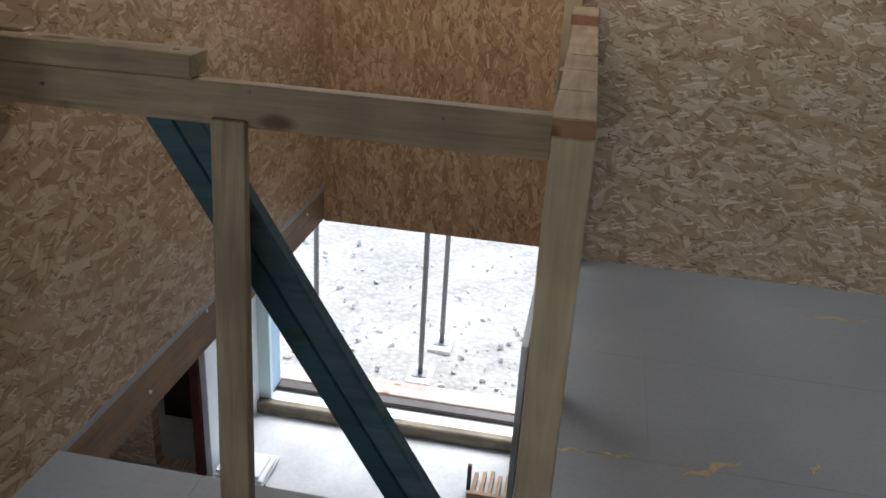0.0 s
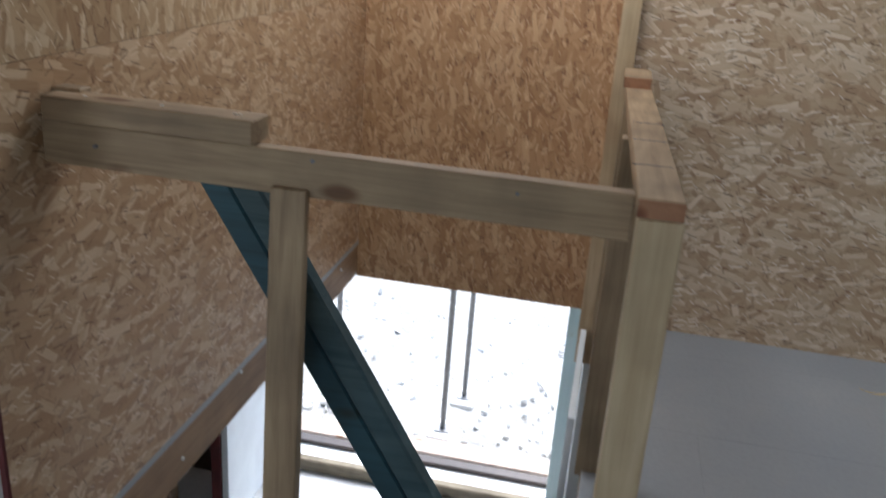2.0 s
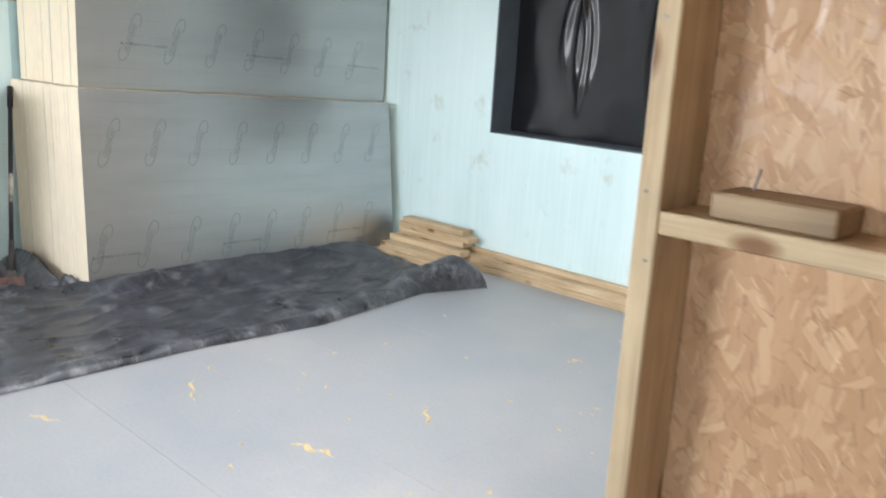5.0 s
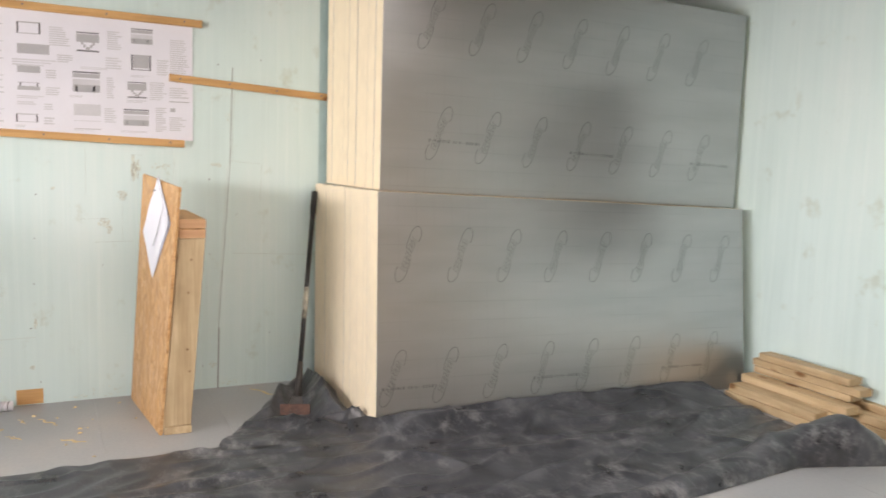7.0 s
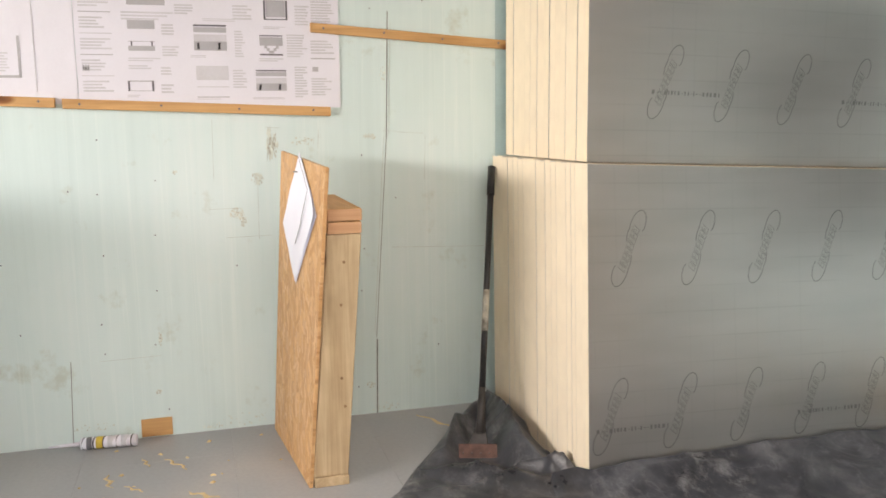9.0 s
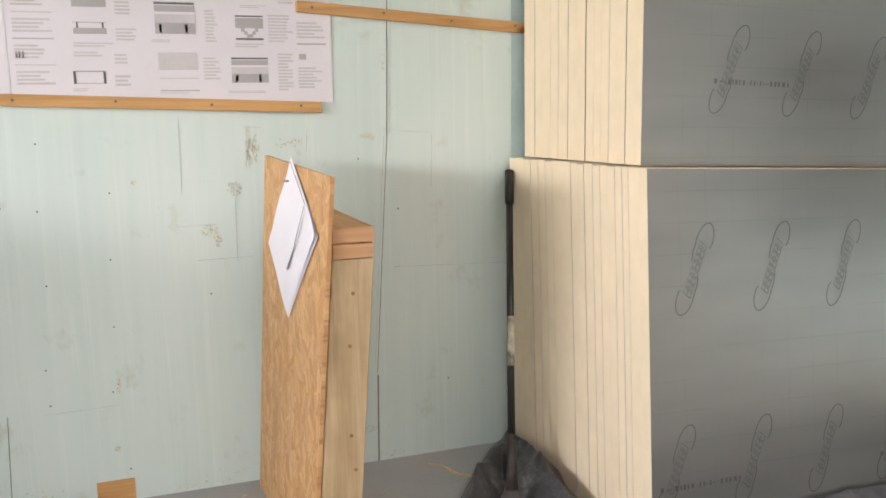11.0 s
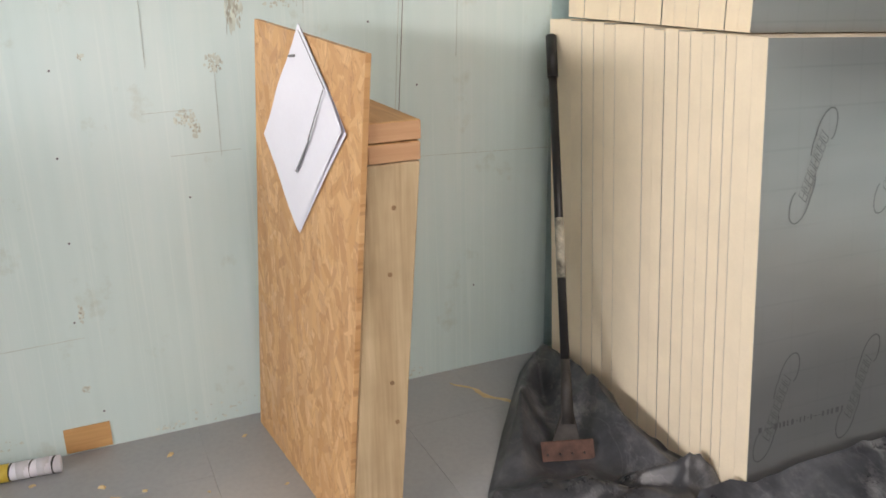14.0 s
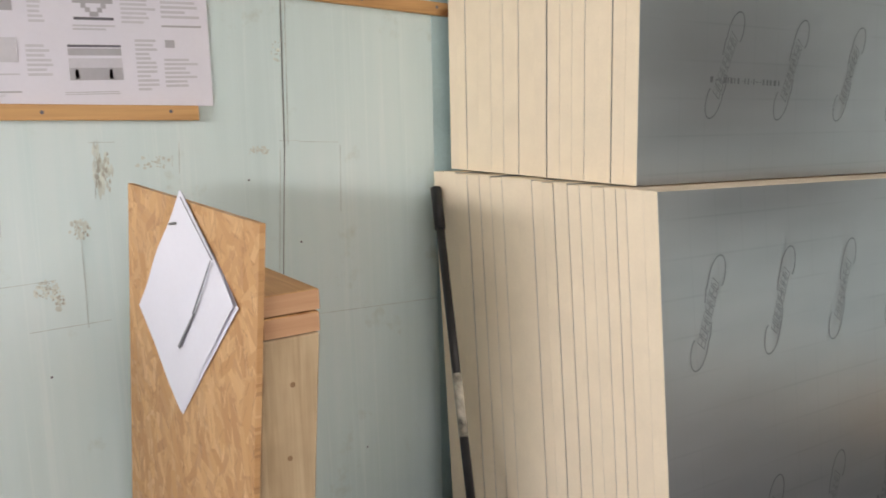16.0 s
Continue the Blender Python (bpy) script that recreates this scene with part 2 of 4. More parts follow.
def mint_material():
    m, t, b = nodes_of("mint_green_insulation_board", 0.62)
    a = tex(t, "ShaderNodeTexNoise", coords(t, (1, 1, 0.45)), Scale=2.0, Detail=5.0)
    streak = tex(t, "ShaderNodeTexNoise", coords(t, (30, 30, 1.2)), Scale=1.0, Detail=3.0)
    spot = tex(t, "ShaderNodeTexNoise", coords(t), Scale=4.5, Detail=8.0, Roughness=0.65)
    f = maths(t, "ADD", maths(t, "MULTIPLY", a.outputs[0], 0.7), maths(t, "MULTIPLY", streak.outputs[0], 0.3))
    col = ramp(t, f, [(0.3, (0.55, 0.685, 0.675)), (0.5, (0.61, 0.745, 0.735)), (0.7, (0.67, 0.775, 0.765))])
    col = mix(t, 0.55, col, ramp(t, spot.outputs[0], [(0.30, (0.72, 0.66, 0.56)), (0.40, (1, 1, 1))]), "MULTIPLY")
    rib = tex(t, "ShaderNodeTexNoise", coords(t, (26, 26, 0.3)), Scale=1.0, Detail=2.0)
    col = mix(t, maths(t, "MULTIPLY", ramp(t, rib.outputs[0], [(0.56, (0, 0, 0)), (0.585, (1, 1, 1)), (0.61, (0, 0, 0))]), 0.25), col, (0.76, 0.85, 0.83))
    t.links.new(col, b.inputs["Base Color"])
    bump(t, b, streak.outputs[0], 0.12)
    return m


def foil_material():
    """Brushed foil with faint pressed lines every ten centimetres."""
    m, t, b = nodes_of("silver_foil_facing", 0.32, 0.88)
    a = tex(t, "ShaderNodeTexNoise", coords(t, (1, 0.6, 3)), Scale=2.5, Detail=2.0)
    dash = tex(t, "ShaderNodeTexNoise", coords(t), Scale=3.0, Detail=2.0)
    col = ramp(t, a.outputs[0], [(0.3, (0.44, 0.45, 0.455)), (0.7, (0.5, 0.51, 0.515))])
    c = t.nodes.new("ShaderNodeTexCoord")
    sep = t.nodes.new("ShaderNodeSeparateXYZ")
    t.links.new(c.outputs["Object"], sep.inputs[0])
    slope = maths(t, "ADD", sep.outputs[2], maths(t, "MULTIPLY", sep.outputs[1], 0.03))
    for source, period, depth in ((slope, 0.098, 0.16), (sep.outputs[1], 0.101, 0.08)):
        near = maths(t, "ABSOLUTE", maths(t, "SUBTRACT", maths(t, "FRACT", maths(t, "DIVIDE", source, period), 0), 0.5), 0)
        line = maths(t, "MULTIPLY", ramp(t, near, [(0.0, (1, 1, 1)), (0.045, (0, 0, 0))]), ramp(t, dash.outputs[0], [(0.4, (0, 0, 0)), (0.6, (1, 1, 1))]))
        col = mix(t, maths(t, "MULTIPLY", line, depth), col, (0.2, 0.21, 0.22))
    t.links.new(col, b.inputs["Base Color"])
    t.links.new(ramp(t, a.outputs[0], [(0.3, (0.3,) * 3), (0.7, (0.36,) * 3)]), b.inputs["Roughness"])
    bump(t, b, a.outputs[0], 0.06, 0.004)
    return m


def membrane_material():
    """Black polythene under dust: pale smears, bright rubbed scratches and drips."""
    m, t, b = nodes_of("dusty_black_membrane", 0.42)
    a = tex(t, "ShaderNodeTexNoise", coords(t), Scale=4.0, Detail=9.0, Roughness=0.7)
    w = tex(t, "ShaderNodeTexNoise", coords(t, (1.2, 2.2, 2)), Scale=2.0, Detail=7.0, Distortion=1.0)
    smear = tex(t, "ShaderNodeTexNoise", coords(t, (4.0, 6.0, 5.0), (0, 0, 0.5)), Scale=1.6, Detail=10.0, Roughness=0.8)
    area = tex(t, "ShaderNodeTexNoise", coords(t), Scale=1.7, Detail=3.0)
    col = ramp(t, a.outputs[0], [(0.35, (0.018, 0.019, 0.023)), (0.52, (0.045, 0.048, 0.056)), (0.72, (0.11, 0.115, 0.125))])
    scuff = ramp(t, w.outputs[0], [(0.492, (0, 0, 0)), (0.5, (0.045, 0.045, 0.048)), (0.508, (0, 0, 0))])
    col = mix(t, 0.8, col, scuff, "ADD")
    on = maths(t, "MULTIPLY", ramp(t, smear.outputs[0], [(0.5, (0, 0, 0)), (0.66, (1, 1, 1))]), ramp(t, area.outputs[0], [(0.4, (0.15, 0.15, 0.15)), (0.6, (1, 1, 1))]))
    col = mix(t, maths(t, "MULTIPLY", on, 0.7), col, (0.3, 0.3, 0.305))
    t.links.new(col, b.inputs["Base Color"])
    t.links.new(ramp(t, a.outputs[0], [(0.35, (0.26,) * 3), (0.7, (0.52,) * 3)]), b.inputs["Roughness"])
    bump(t, b, a.outputs[0], 0.15, 0.006)
    return m


def rubble_material():
    m, t, b = nodes_of("crushed_stone_ground", 0.9)
    a = tex(t, "ShaderNodeTexNoise", coords(t), Scale=1.2, Detail=8.0)
    s = tex(t, "ShaderNodeTexVoronoi", coords(t), Scale=16.0)
    col = ramp(t, a.outputs[0], [(0.3, (0.30, 0.29, 0.27)), (0.7, (0.45, 0.44, 0.42))])
    t.links.new(mix(t, 0.5, col, ramp(t, s.outputs["Distance"], [(0.1, (1, 1, 1)), (0.7, (0.5, 0.5, 0.5))]), "MULTIPLY"), b.inputs["Base Color"])
    bump(t, b, s.outputs["Distance"], 0.6, 0.02)
    return m


FLOOR, MINT, FOIL, MEMBRANE, RUBBLE = floor_material(), mint_material(), foil_material(), membrane_material(), rubble_material()
LABEL = plain("torn_label", (0.36, 0.34, 0.28), 0.6, vary=0.95, scale=28)
FOIL_PRINT = plain("grey_foil_print", (0.27, 0.275, 0.28), 0.42, 0.75)
POLY = plain("black_polythene", (0.006, 0.006, 0.007), 0.26, vary=0.3)
STONE = plain("pale_stone", (0.66, 0.65, 0.63), 0.9, vary=0.2, scale=12)
SILL = wood("dusty_threshold", 0, (0.26, 0.22, 0.155), (0.12, 0.10, 0.07), 0.8, 0.7)
BLUE = plain("pale_blue_membrane", (0.36, 0.52, 0.66), 0.6, vary=0.12)
PLANK = wood("weathered_plank", 0, (0.55, 0.45, 0.38), (0.42, 0.32, 0.26))
DARK_STEEL = plain("dusty_dark_steel", (0.04, 0.036, 0.034), 0.6, 0.3, vary=0.6, scale=25)
CONCRETE = plain("dusty_pale_concrete", (0.44, 0.45, 0.46), 0.85, vary=0.2, scale=2.5, grain=0.3)

# ---- builders ----


def mesh(name, verts, faces, material, smooth=False):
    me = bpy.data.meshes.new(name)
    me.from_pydata([tuple(v) for v in verts], [], faces)
    me.materials.append(material)
    if smooth:
        me.polygons.foreach_set("use_smooth", [True] * len(me.polygons))
    me.update()
    return me


HEX = [(0, 3, 2, 1), (4, 5, 6, 7), (0, 1, 5, 4), (1, 2, 6, 5), (2, 3, 7, 6), (3, 0, 4, 7)]


def solid(corners, bevel=0.003):
    """A bevelled six-sided solid from its four lower and four upper corners, counter-clockwise."""
    bm = bmesh.new()
    vs = [bm.verts.new(c) for c in corners]
    for f in HEX:
        bm.faces.new([vs[i] for i in f])
    bmesh.ops.recalc_face_normals(bm, faces=bm.faces)
    if bevel:
        bmesh.ops.bevel(bm, geom=bm.edges[:], offset=bevel, segments=1, affect="EDGES")
    return bm


def box(x0, x1, y0, y1, z0, z1, bevel=0.003):
    return solid([(x0, y0, z0), (x1, y0, z0), (x1, y1, z0), (x0, y1, z0), (x0, y0, z1), (x1, y0, z1), (x1, y1, z1), (x0, y1, z1)], bevel)


def beam(a, b, w, h, up=(0, 0, 1), bevel=0.003):
    """A bar from a to b, w wide and h high about its middle line."""
    a, b = Vector(a), Vector(b)
    d = (b - a).normalized()
    side = d.cross(Vector(up)).normalized()
    top = side.cross(d)
    ring = [(-w / 2, -h / 2), (w / 2, -h / 2), (w / 2, h / 2), (-w / 2, h / 2)]
    return solid([p + side * u + top * v for p in (a, b) for u, v in ring], bevel)


def rod(a, b, r, sides=14, r2=None):
    a, b = Vector(a), Vector(b)
    d = (b - a).normalized()
    side = d.orthogonal().normalized()
    top = d.cross(side)
    bm = bmesh.new()
    rings = []
    for p, rad in ((a, r), (b, r if r2 is None else r2)):
        rings.append([bm.verts.new(p + (side * math.cos(i * 2 * math.pi / sides) + top * math.sin(i * 2 * math.pi / sides)) * rad) for i in range(sides)])
    for i in range(sides):
        f = bm.faces.new((rings[0][i], rings[0][(i + 1) % sides], rings[1][(i + 1) % sides], rings[1][i]))
        f.smooth = True
    bm.faces.new(rings[0][::-1])
    bm.faces.new(rings[1])
    return bm


def as_object(name, bm, material):
    me = bpy.data.meshes.new(name)
    bm.to_mesh(me)
    bm.free()
    me.materials.append(material)
    return new(name, me)


def thing(name, at, label, category, group=""):
    """An Empty at the thing's base."""
    ob = new(name)
    ob.location, ob.empty_display_size = at, 0.1
    return tagged(ob, label, category, group)


def under(ob, parent):
    ob.parent = parent
    ob.matrix_parent_inverse = Matrix.Translation(-parent.location)
    return ob


def part(name, bm, material, parent, label=""):
    return under(tagged(as_object(name, bm, material), label), parent)


def lone(name, bm, material, label, category, group=""):
    return tagged(as_object(name, bm, material), label, category, group)


def structure(name, bm, material, label=""):
    return tagged(as_object(name, bm, material), label, kind="structure")


def wall_with_holes(name, axis, at, depth, lo, hi, z0, z1, holes, material, label=""):
    """A wall along x (axis 0) or y (axis 1) from lo to hi with rectangular openings (a, b, bottom, top) through it."""
    bm = bmesh.new()
    us = sorted({lo, hi, *[h[0] for h in holes], *[h[1] for h in holes]})
    zs = sorted({z0, z1, *[h[2] for h in holes], *[h[3] for h in holes]})
    full = {}
    for i in range(len(us) - 1):
        for j in range(len(zs) - 1):
            u, z = (us[i] + us[i + 1]) / 2, (zs[j] + zs[j + 1]) / 2
            full[i, j] = not any(h[0] < u < h[1] and h[2] < z < h[3] for h in holes)

    def point(u, d, z):
        return (u, d, z) if axis == 0 else (d, u, z)

    def quad(*ps):
        bm.faces.new([bm.verts.new(point(*p)) for p in ps])

    for (i, j), on in full.items():
        if not on:
            continue
        a, b, c, d = us[i], us[i + 1], zs[j], zs[j + 1]
        e, f = at, at + depth
        quad((a, e, c), (b, e, c), (b, e, d), (a, e, d))
        quad((a, f, c), (a, f, d), (b, f, d), (b, f, c))
        if not full.get((i - 1, j)):
            quad((a, e, c), (a, e, d), (a, f, d), (a, f, c))
        if not full.get((i + 1, j)):
            quad((b, e, c), (b, f, c), (b, f, d), (b, e, d))
        if not full.get((i, j - 1)):
            quad((a, e, c), (a, f, c), (b, f, c), (b, e, c))
        if not full.get((i, j + 1)):
            quad((a, e, d), (b, e, d), (b, f, d), (a, f, d))
    bmesh.ops.remove_doubles(bm, verts=bm.verts[:], dist=1e-5)
    bmesh.ops.recalc_face_normals(bm, faces=bm.faces[:])
    return structure(name, bm, material, label)


# ---- the shell ----
CEIL, LOW = 2.62, -2.6
wall_west = wall_with_holes("wall_west", 1, -7.3, -0.25, -3.2, 5.75, -0.02, CEIL, [], MINT, "pale mint-green insulation board wall with stains")
wall_north = wall_with_holes("wall_north", 0, 5.5, 0.27, -7.3, -1.5, -0.02, CEIL, [(-5.38, -3.86, 0.98, 1.99)], MINT, "pale mint-green insulation board wall")
wall_south = wall_with_holes("wall_south", 0, -3.2, -0.25, -7.55, 2.85, -0.02, CEIL, [(-6.2, -3.4, 1.45, 2.15), (-2.0, 0.4, 0.9, 2.2)], MINT)
# unseen east wall, its opening added for the fill lamp
wall_east = wall_with_holes("wall_east", 1, 2.6, 0.25, -3.2, 3.95, -0.02, CEIL, [(2.1, 3.5, 1.4, 2.3)], MINT)
# unseen low wall, added to cast the sloping shadow on the west wall
structure("wall_low_return", box(-7.298, -6.2, -0.4, -0.3, 0.0, 1.29, 0.004), MINT)
bm = bmesh.new()
xs, ys = (-7.55, -4.9, -2.9, -1.25, -0.35, 2.85), (-3.45, 1.4, 2.75, 3.6, 3.8, 5.77)
for i in range(5):
    for j in range(5):
        if (i == 1 and 1 <= j <= 3) or (i == 3 and j == 2):
            continue
        for z in (CEIL, CEIL + 0.12):
            bm.faces.new([bm.verts.new((x, y, z)) for x, y in ((xs[i], ys[j]), (xs[i + 1], ys[j]), (xs[i + 1], ys[j + 1]), (xs[i], ys[j + 1]))])
for x0, x1, y0, y1 in ((-4.9, -2.9, 1.4, 3.8), (-1.25, -0.35, 2.75, 3.6)):
    ring = [(x0, y0), (x1, y0), (x1, y1), (x0, y1)]
    for k in range(4):
        (a, b), (c, d) = ring[k], ring[(k + 1) % 4]
        bm.faces.new([bm.verts.new(q) for q in ((a, b, CEIL), (c, d, CEIL), (c, d, CEIL + 0.12), (a, b, CEIL + 0.12))])
bmesh.ops.remove_doubles(bm, verts=bm.verts[:], dist=1e-5)
# unseen ceiling; its two openings and their covers are added for the fill lamps
structure("ceiling", bm, PLASTER, "ceiling with two openings added for overhead fill lamps")
structure("rooflight_1", box(-5.0, -2.8, 1.3, 3.9, CEIL + 0.14, CEIL + 0.2, 0.01), WHITE)
structure("rooflight_2", box(-1.35, -0.25, 2.65, 3.7, CEIL + 0.14, CEIL + 0.2, 0.01), WHITE)
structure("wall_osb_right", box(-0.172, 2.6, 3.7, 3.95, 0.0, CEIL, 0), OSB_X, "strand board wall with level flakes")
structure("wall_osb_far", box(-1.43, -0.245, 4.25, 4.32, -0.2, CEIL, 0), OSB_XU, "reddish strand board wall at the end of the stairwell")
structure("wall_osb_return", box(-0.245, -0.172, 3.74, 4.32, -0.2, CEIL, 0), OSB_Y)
structure("wall_side_core", box(-1.5, -1.442, 1.785, 4.25, 0.0, CEIL, 0), BROWN[1])
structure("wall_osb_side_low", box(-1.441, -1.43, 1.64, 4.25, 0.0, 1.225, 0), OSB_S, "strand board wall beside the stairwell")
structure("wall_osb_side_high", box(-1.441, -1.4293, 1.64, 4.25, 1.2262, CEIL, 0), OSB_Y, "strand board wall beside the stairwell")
structure("wall_osb_bay", box(-2.085, -1.5, 2.27, 2.285, 0.045, CEIL, 0), OSB_BAY, "strand board at the back of an open stud bay")
structure("wall_partition", box(-2.13, -1.5, 2.287, 5.5, 0.0, CEIL, 0), OSB_Y)
structure("trim_corner_stud", box(-0.245, -0.174, 3.66, 3.738, -0.2, CEIL, 0.003), PALE[2], "pale upright timber at the wall's corner")
structure("trim_joist_side", box(-1.475, -1.43, 1.9, 4.25, -0.19, -0.003, 0.002), BROWN[1], "brown timber joist with screws")
structure("trim_joist_front", box(-1.43, -0.17, 1.86, 1.898, -0.22, -0.024, 0.002), BROWN[0])
structure("trim_joist_right", box(-0.168, -0.12, 1.9, 4.25, -0.22, -0.024, 0.002), WOOD[1])

# ---- the lower storey ----
structure("floor_lower", box(-6.0, 2.6, -2.0, 5.8, LOW - 0.1, LOW, 0), CONCRETE, "pale dusty concrete floor of the lower storey")
structure("ceiling_lower", box(-7.3, -1.48, -2.0, 5.5, -0.22, -0.03, 0), BROWN[1])
structure("ceiling_lower_right", box(-0.118, 2.6, -2.0, 5.5, -0.22, -0.03, 0), BROWN[1])
structure("ceiling_lower_front", box(-1.478, -0.12, -2.0, 1.858, -0.22, -0.03, 0), BROWN[1])
structure("ceiling_lower_back", box(-1.478, -0.12, 4.325, 6.1, -0.22, -0.03, 0), BROWN[1])
wall_with_holes("wall_lower_north", 0, 5.8, 0.3, -6.0, 2.6, LOW, -0.22, [(-2.52, -0.215, LOW + 0.06, -0.42)], WHITE, "white wall with an open doorway to the yard")
wall_with_holes("wall_lower_mid", 0, 4.9, 0.1, -6.0, -2.55, LOW, -0.22, [(-2.96, -2.62, LOW + 0.001, -0.5)], OSB_X, "strand board partition with a dark doorway")
# near-black block painted in for the darkness of the room behind the doorway
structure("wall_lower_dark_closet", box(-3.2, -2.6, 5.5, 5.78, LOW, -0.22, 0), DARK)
structure("wall_lower_side", box(-0.2, -0.1, 3.9, 5.8, LOW, -0.22, 0), WHITE)
# unseen lower wall; the opening is added to let the fill lamp in
wall_with_holes("wall_lower_south", 0, -2.0, -0.2, -6.0, 2.6, LOW, -0.22, [(-4.45, -2.55, -1.7, -0.6)], WHITE)
structure("wall_lower_west", box(-6.2, -6.0, -2.0, 5.8, LOW, -0.22, 0), WHITE)
structure("wall_lower_east", box(2.6, 2.8, -2.0, 5.8, LOW, -0.22, 0), WHITE)
structure("trim_lower_door_post", box(-2.62, -2.55, 4.86, 5.02, LOW, -0.22, 0.004), RED)
structure("trim_lower_door_lining", box(-2.548, -2.5, 4.88, 5.79, LOW, -0.22, 0.004), WHITE)
structure("trim_threshold", box(-2.5, -0.205, 5.72, 5.8, LOW, LOW + 0.11, 0.01), SILL, "worn timber threshold")
structure("trim_threshold_outer", box(-2.5, -0.22, 6.0, 6.1, LOW + 0.06, LOW + 0.1, 0.006), DARK)

structure("trim_lower_jamb", box(-0.338, -0.222, 5.79, 5.84, LOW + 0.06, -0.42, 0.004), MINT, "pale green jamb board")
structure("trim_lower_jamb_left", box(-2.51, -2.4, 5.79, 5.84, LOW + 0.06, -0.42, 0.004), MINT)
structure("trim_lower_reveal", box(-2.5, -2.43, 5.845, 6.09, LOW + 0.1, -0.42, 0.004), BLUE, "pale blue painted outer reveal")
lone("stair_side_board", box(-0.235, -0.21, 2.9, 3.65, -0.9, -0.03, 0.003), WHITE, "pale board fixed below the floor edge", "board")
pallet = thing("slatted_crate", (-0.45, 5.25, LOW), "dark slatted timber offcut frame lying on the lower floor", "crate")
for k in range(7):
    part("slat", box(-0.62 + 0.06 * k, -0.59 + 0.06 * k, 5.1, 5.35 + 0.02 * (k % 3), LOW, LOW + 0.06, 0.003), BROWN[1], pallet)
part("back_rail", box(-0.64, -0.2, 5.06, 5.098, LOW, LOW + 0.09, 0.003), BROWN[0], pallet)
part("upright", box(-0.66, -0.63, 5.2, 5.23, LOW, LOW + 0.22, 0.003), DARK, pallet)
for k in range(5):
    z = LOW + 0.022 * k
    lone("board_offcut", box(-2.45, -2.12 + 0.03 * (k % 2), 4.75 + 0.02 * k, 5.2 - 0.03 * k, z, z + 0.02, 0.002), WHITE, "pale plasterboard offcut stacked on the lower floor", "offcut", "board offcuts")

# ---- the yard ----
bm = bmesh.new()
bmesh.ops.create_grid(bm, x_segments=90, y_segments=90, size=6.0)
for v in bm.verts:
    v.co += Vector((-1.2, 12.15, LOW - 0.06))
    v.co.z += 0.05 * noise.noise(v.co * 1.7) + 0.03 * noise.noise(v.co * 6)
structure("ground_near", bm, RUBBLE, "bright rubble ground of the yard")
bm = bmesh.new()
for ring in ([(-400, 6.1), (400, 6.1), (400, 800), (-400, 800)],):
    bm.faces.new([bm.verts.new((x, y, LOW - 0.16)) for x, y in ring])
structure("ground", bm, RUBBLE)
bm = bmesh.new()
rnd = random.Random(3)
for k in range(500):
    x, y = rnd.uniform(-3.4, 0.6), 6.5 + 3.2 * rnd.random() ** 1.8
    r = 0.012 + 0.035 * rnd.random() ** 3
    m = Matrix.LocRotScale((x, y, LOW - 0.05 + r * 0.3), Euler((rnd.random() * 6, rnd.random() * 6, rnd.random() * 6)), (r * rnd.uniform(0.7, 1.4), r, r * rnd.uniform(0.25, 0.5)))
    bmesh.ops.create_icosphere(bm, subdivisions=1, radius=1.0, matrix=m)
tagged(as_object("rubble", bm, STONE), "loose pale rubble stones on the yard", "rubble", kind="stuff")
lone("walkway_plank", box(-2.6, -0.3, 6.25, 6.47, LOW - 0.02, LOW + 0.02, 0.005), PLANK, "pinkish timber plank lying outside the doorway", "plank")
for k, (px, py) in enumerate(((-1.33, 6.69), (-1.25, 7.3), (-2.4, 6.95))):
    post = thing("scaffold_pole", (px, py, LOW - 0.04), "grey galvanised scaffold pole on a pale base board", "scaffold pole", "scaffold poles")
    part("base_board", box(px - 0.11, px + 0.11, py - 0.16, py + 0.16, LOW - 0.05, LOW - 0.005, 0.006), STONE, post, "pale timber sole board")
    part("tube", rod((px, py, LOW - 0.005), (px + 0.02, py, 3.2), 0.024), STEEL, post)
    part("base_plate", box(px - 0.07, px + 0.07, py - 0.07, py + 0.07, LOW - 0.005, LOW + 0.003, 0.001), STEEL, post)

# ---- guard rail round the stairwell ----
rail = thing("guard_rail", (-0.8, 1.87, 0.0), "rough sawn timber guard rail round the open stairwell", "guard rail")
front_rail = part("front_rail", solid([(-1.43, 1.862, 1.0), (-0.16, 1.845, 1.0), (-0.16, 1.885, 1.0), (-1.43, 1.902, 1.0), (-1.43, 1.862, 1.095), (-0.16, 1.845, 1.095), (-0.16, 1.885, 1.095), (-1.43, 1.902, 1.095)]), WOOD[0], rail)
spacer = part("spacer_block", solid([(-1.415, 1.845, 1.098), (-0.93, 1.84, 1.098), (-0.93, 1.925, 1.098), (-1.415, 1.93, 1.098), (-1.415, 1.845, 1.152), (-0.93, 1.84, 1.15), (-0.93, 1.925, 1.15), (-1.415, 1.93, 1.152)]), WOOD[0], rail, "short timber block on the rail")
part("middle_post", solid([(-0.905, 1.80, 0), (-0.825, 1.80, 0), (-0.825, 1.84, 0), (-0.905, 1.84, 0), (-0.892, 1.838, 1.018), (-0.812, 1.838, 1.018), (-0.812, 1.86, 1.018), (-0.892, 1.86, 1.018)]), WOOD[2], rail)
part("corner_post", box(-0.155, -0.07, 1.755, 1.80, 0.0, 1.078), PALE[2], rail)
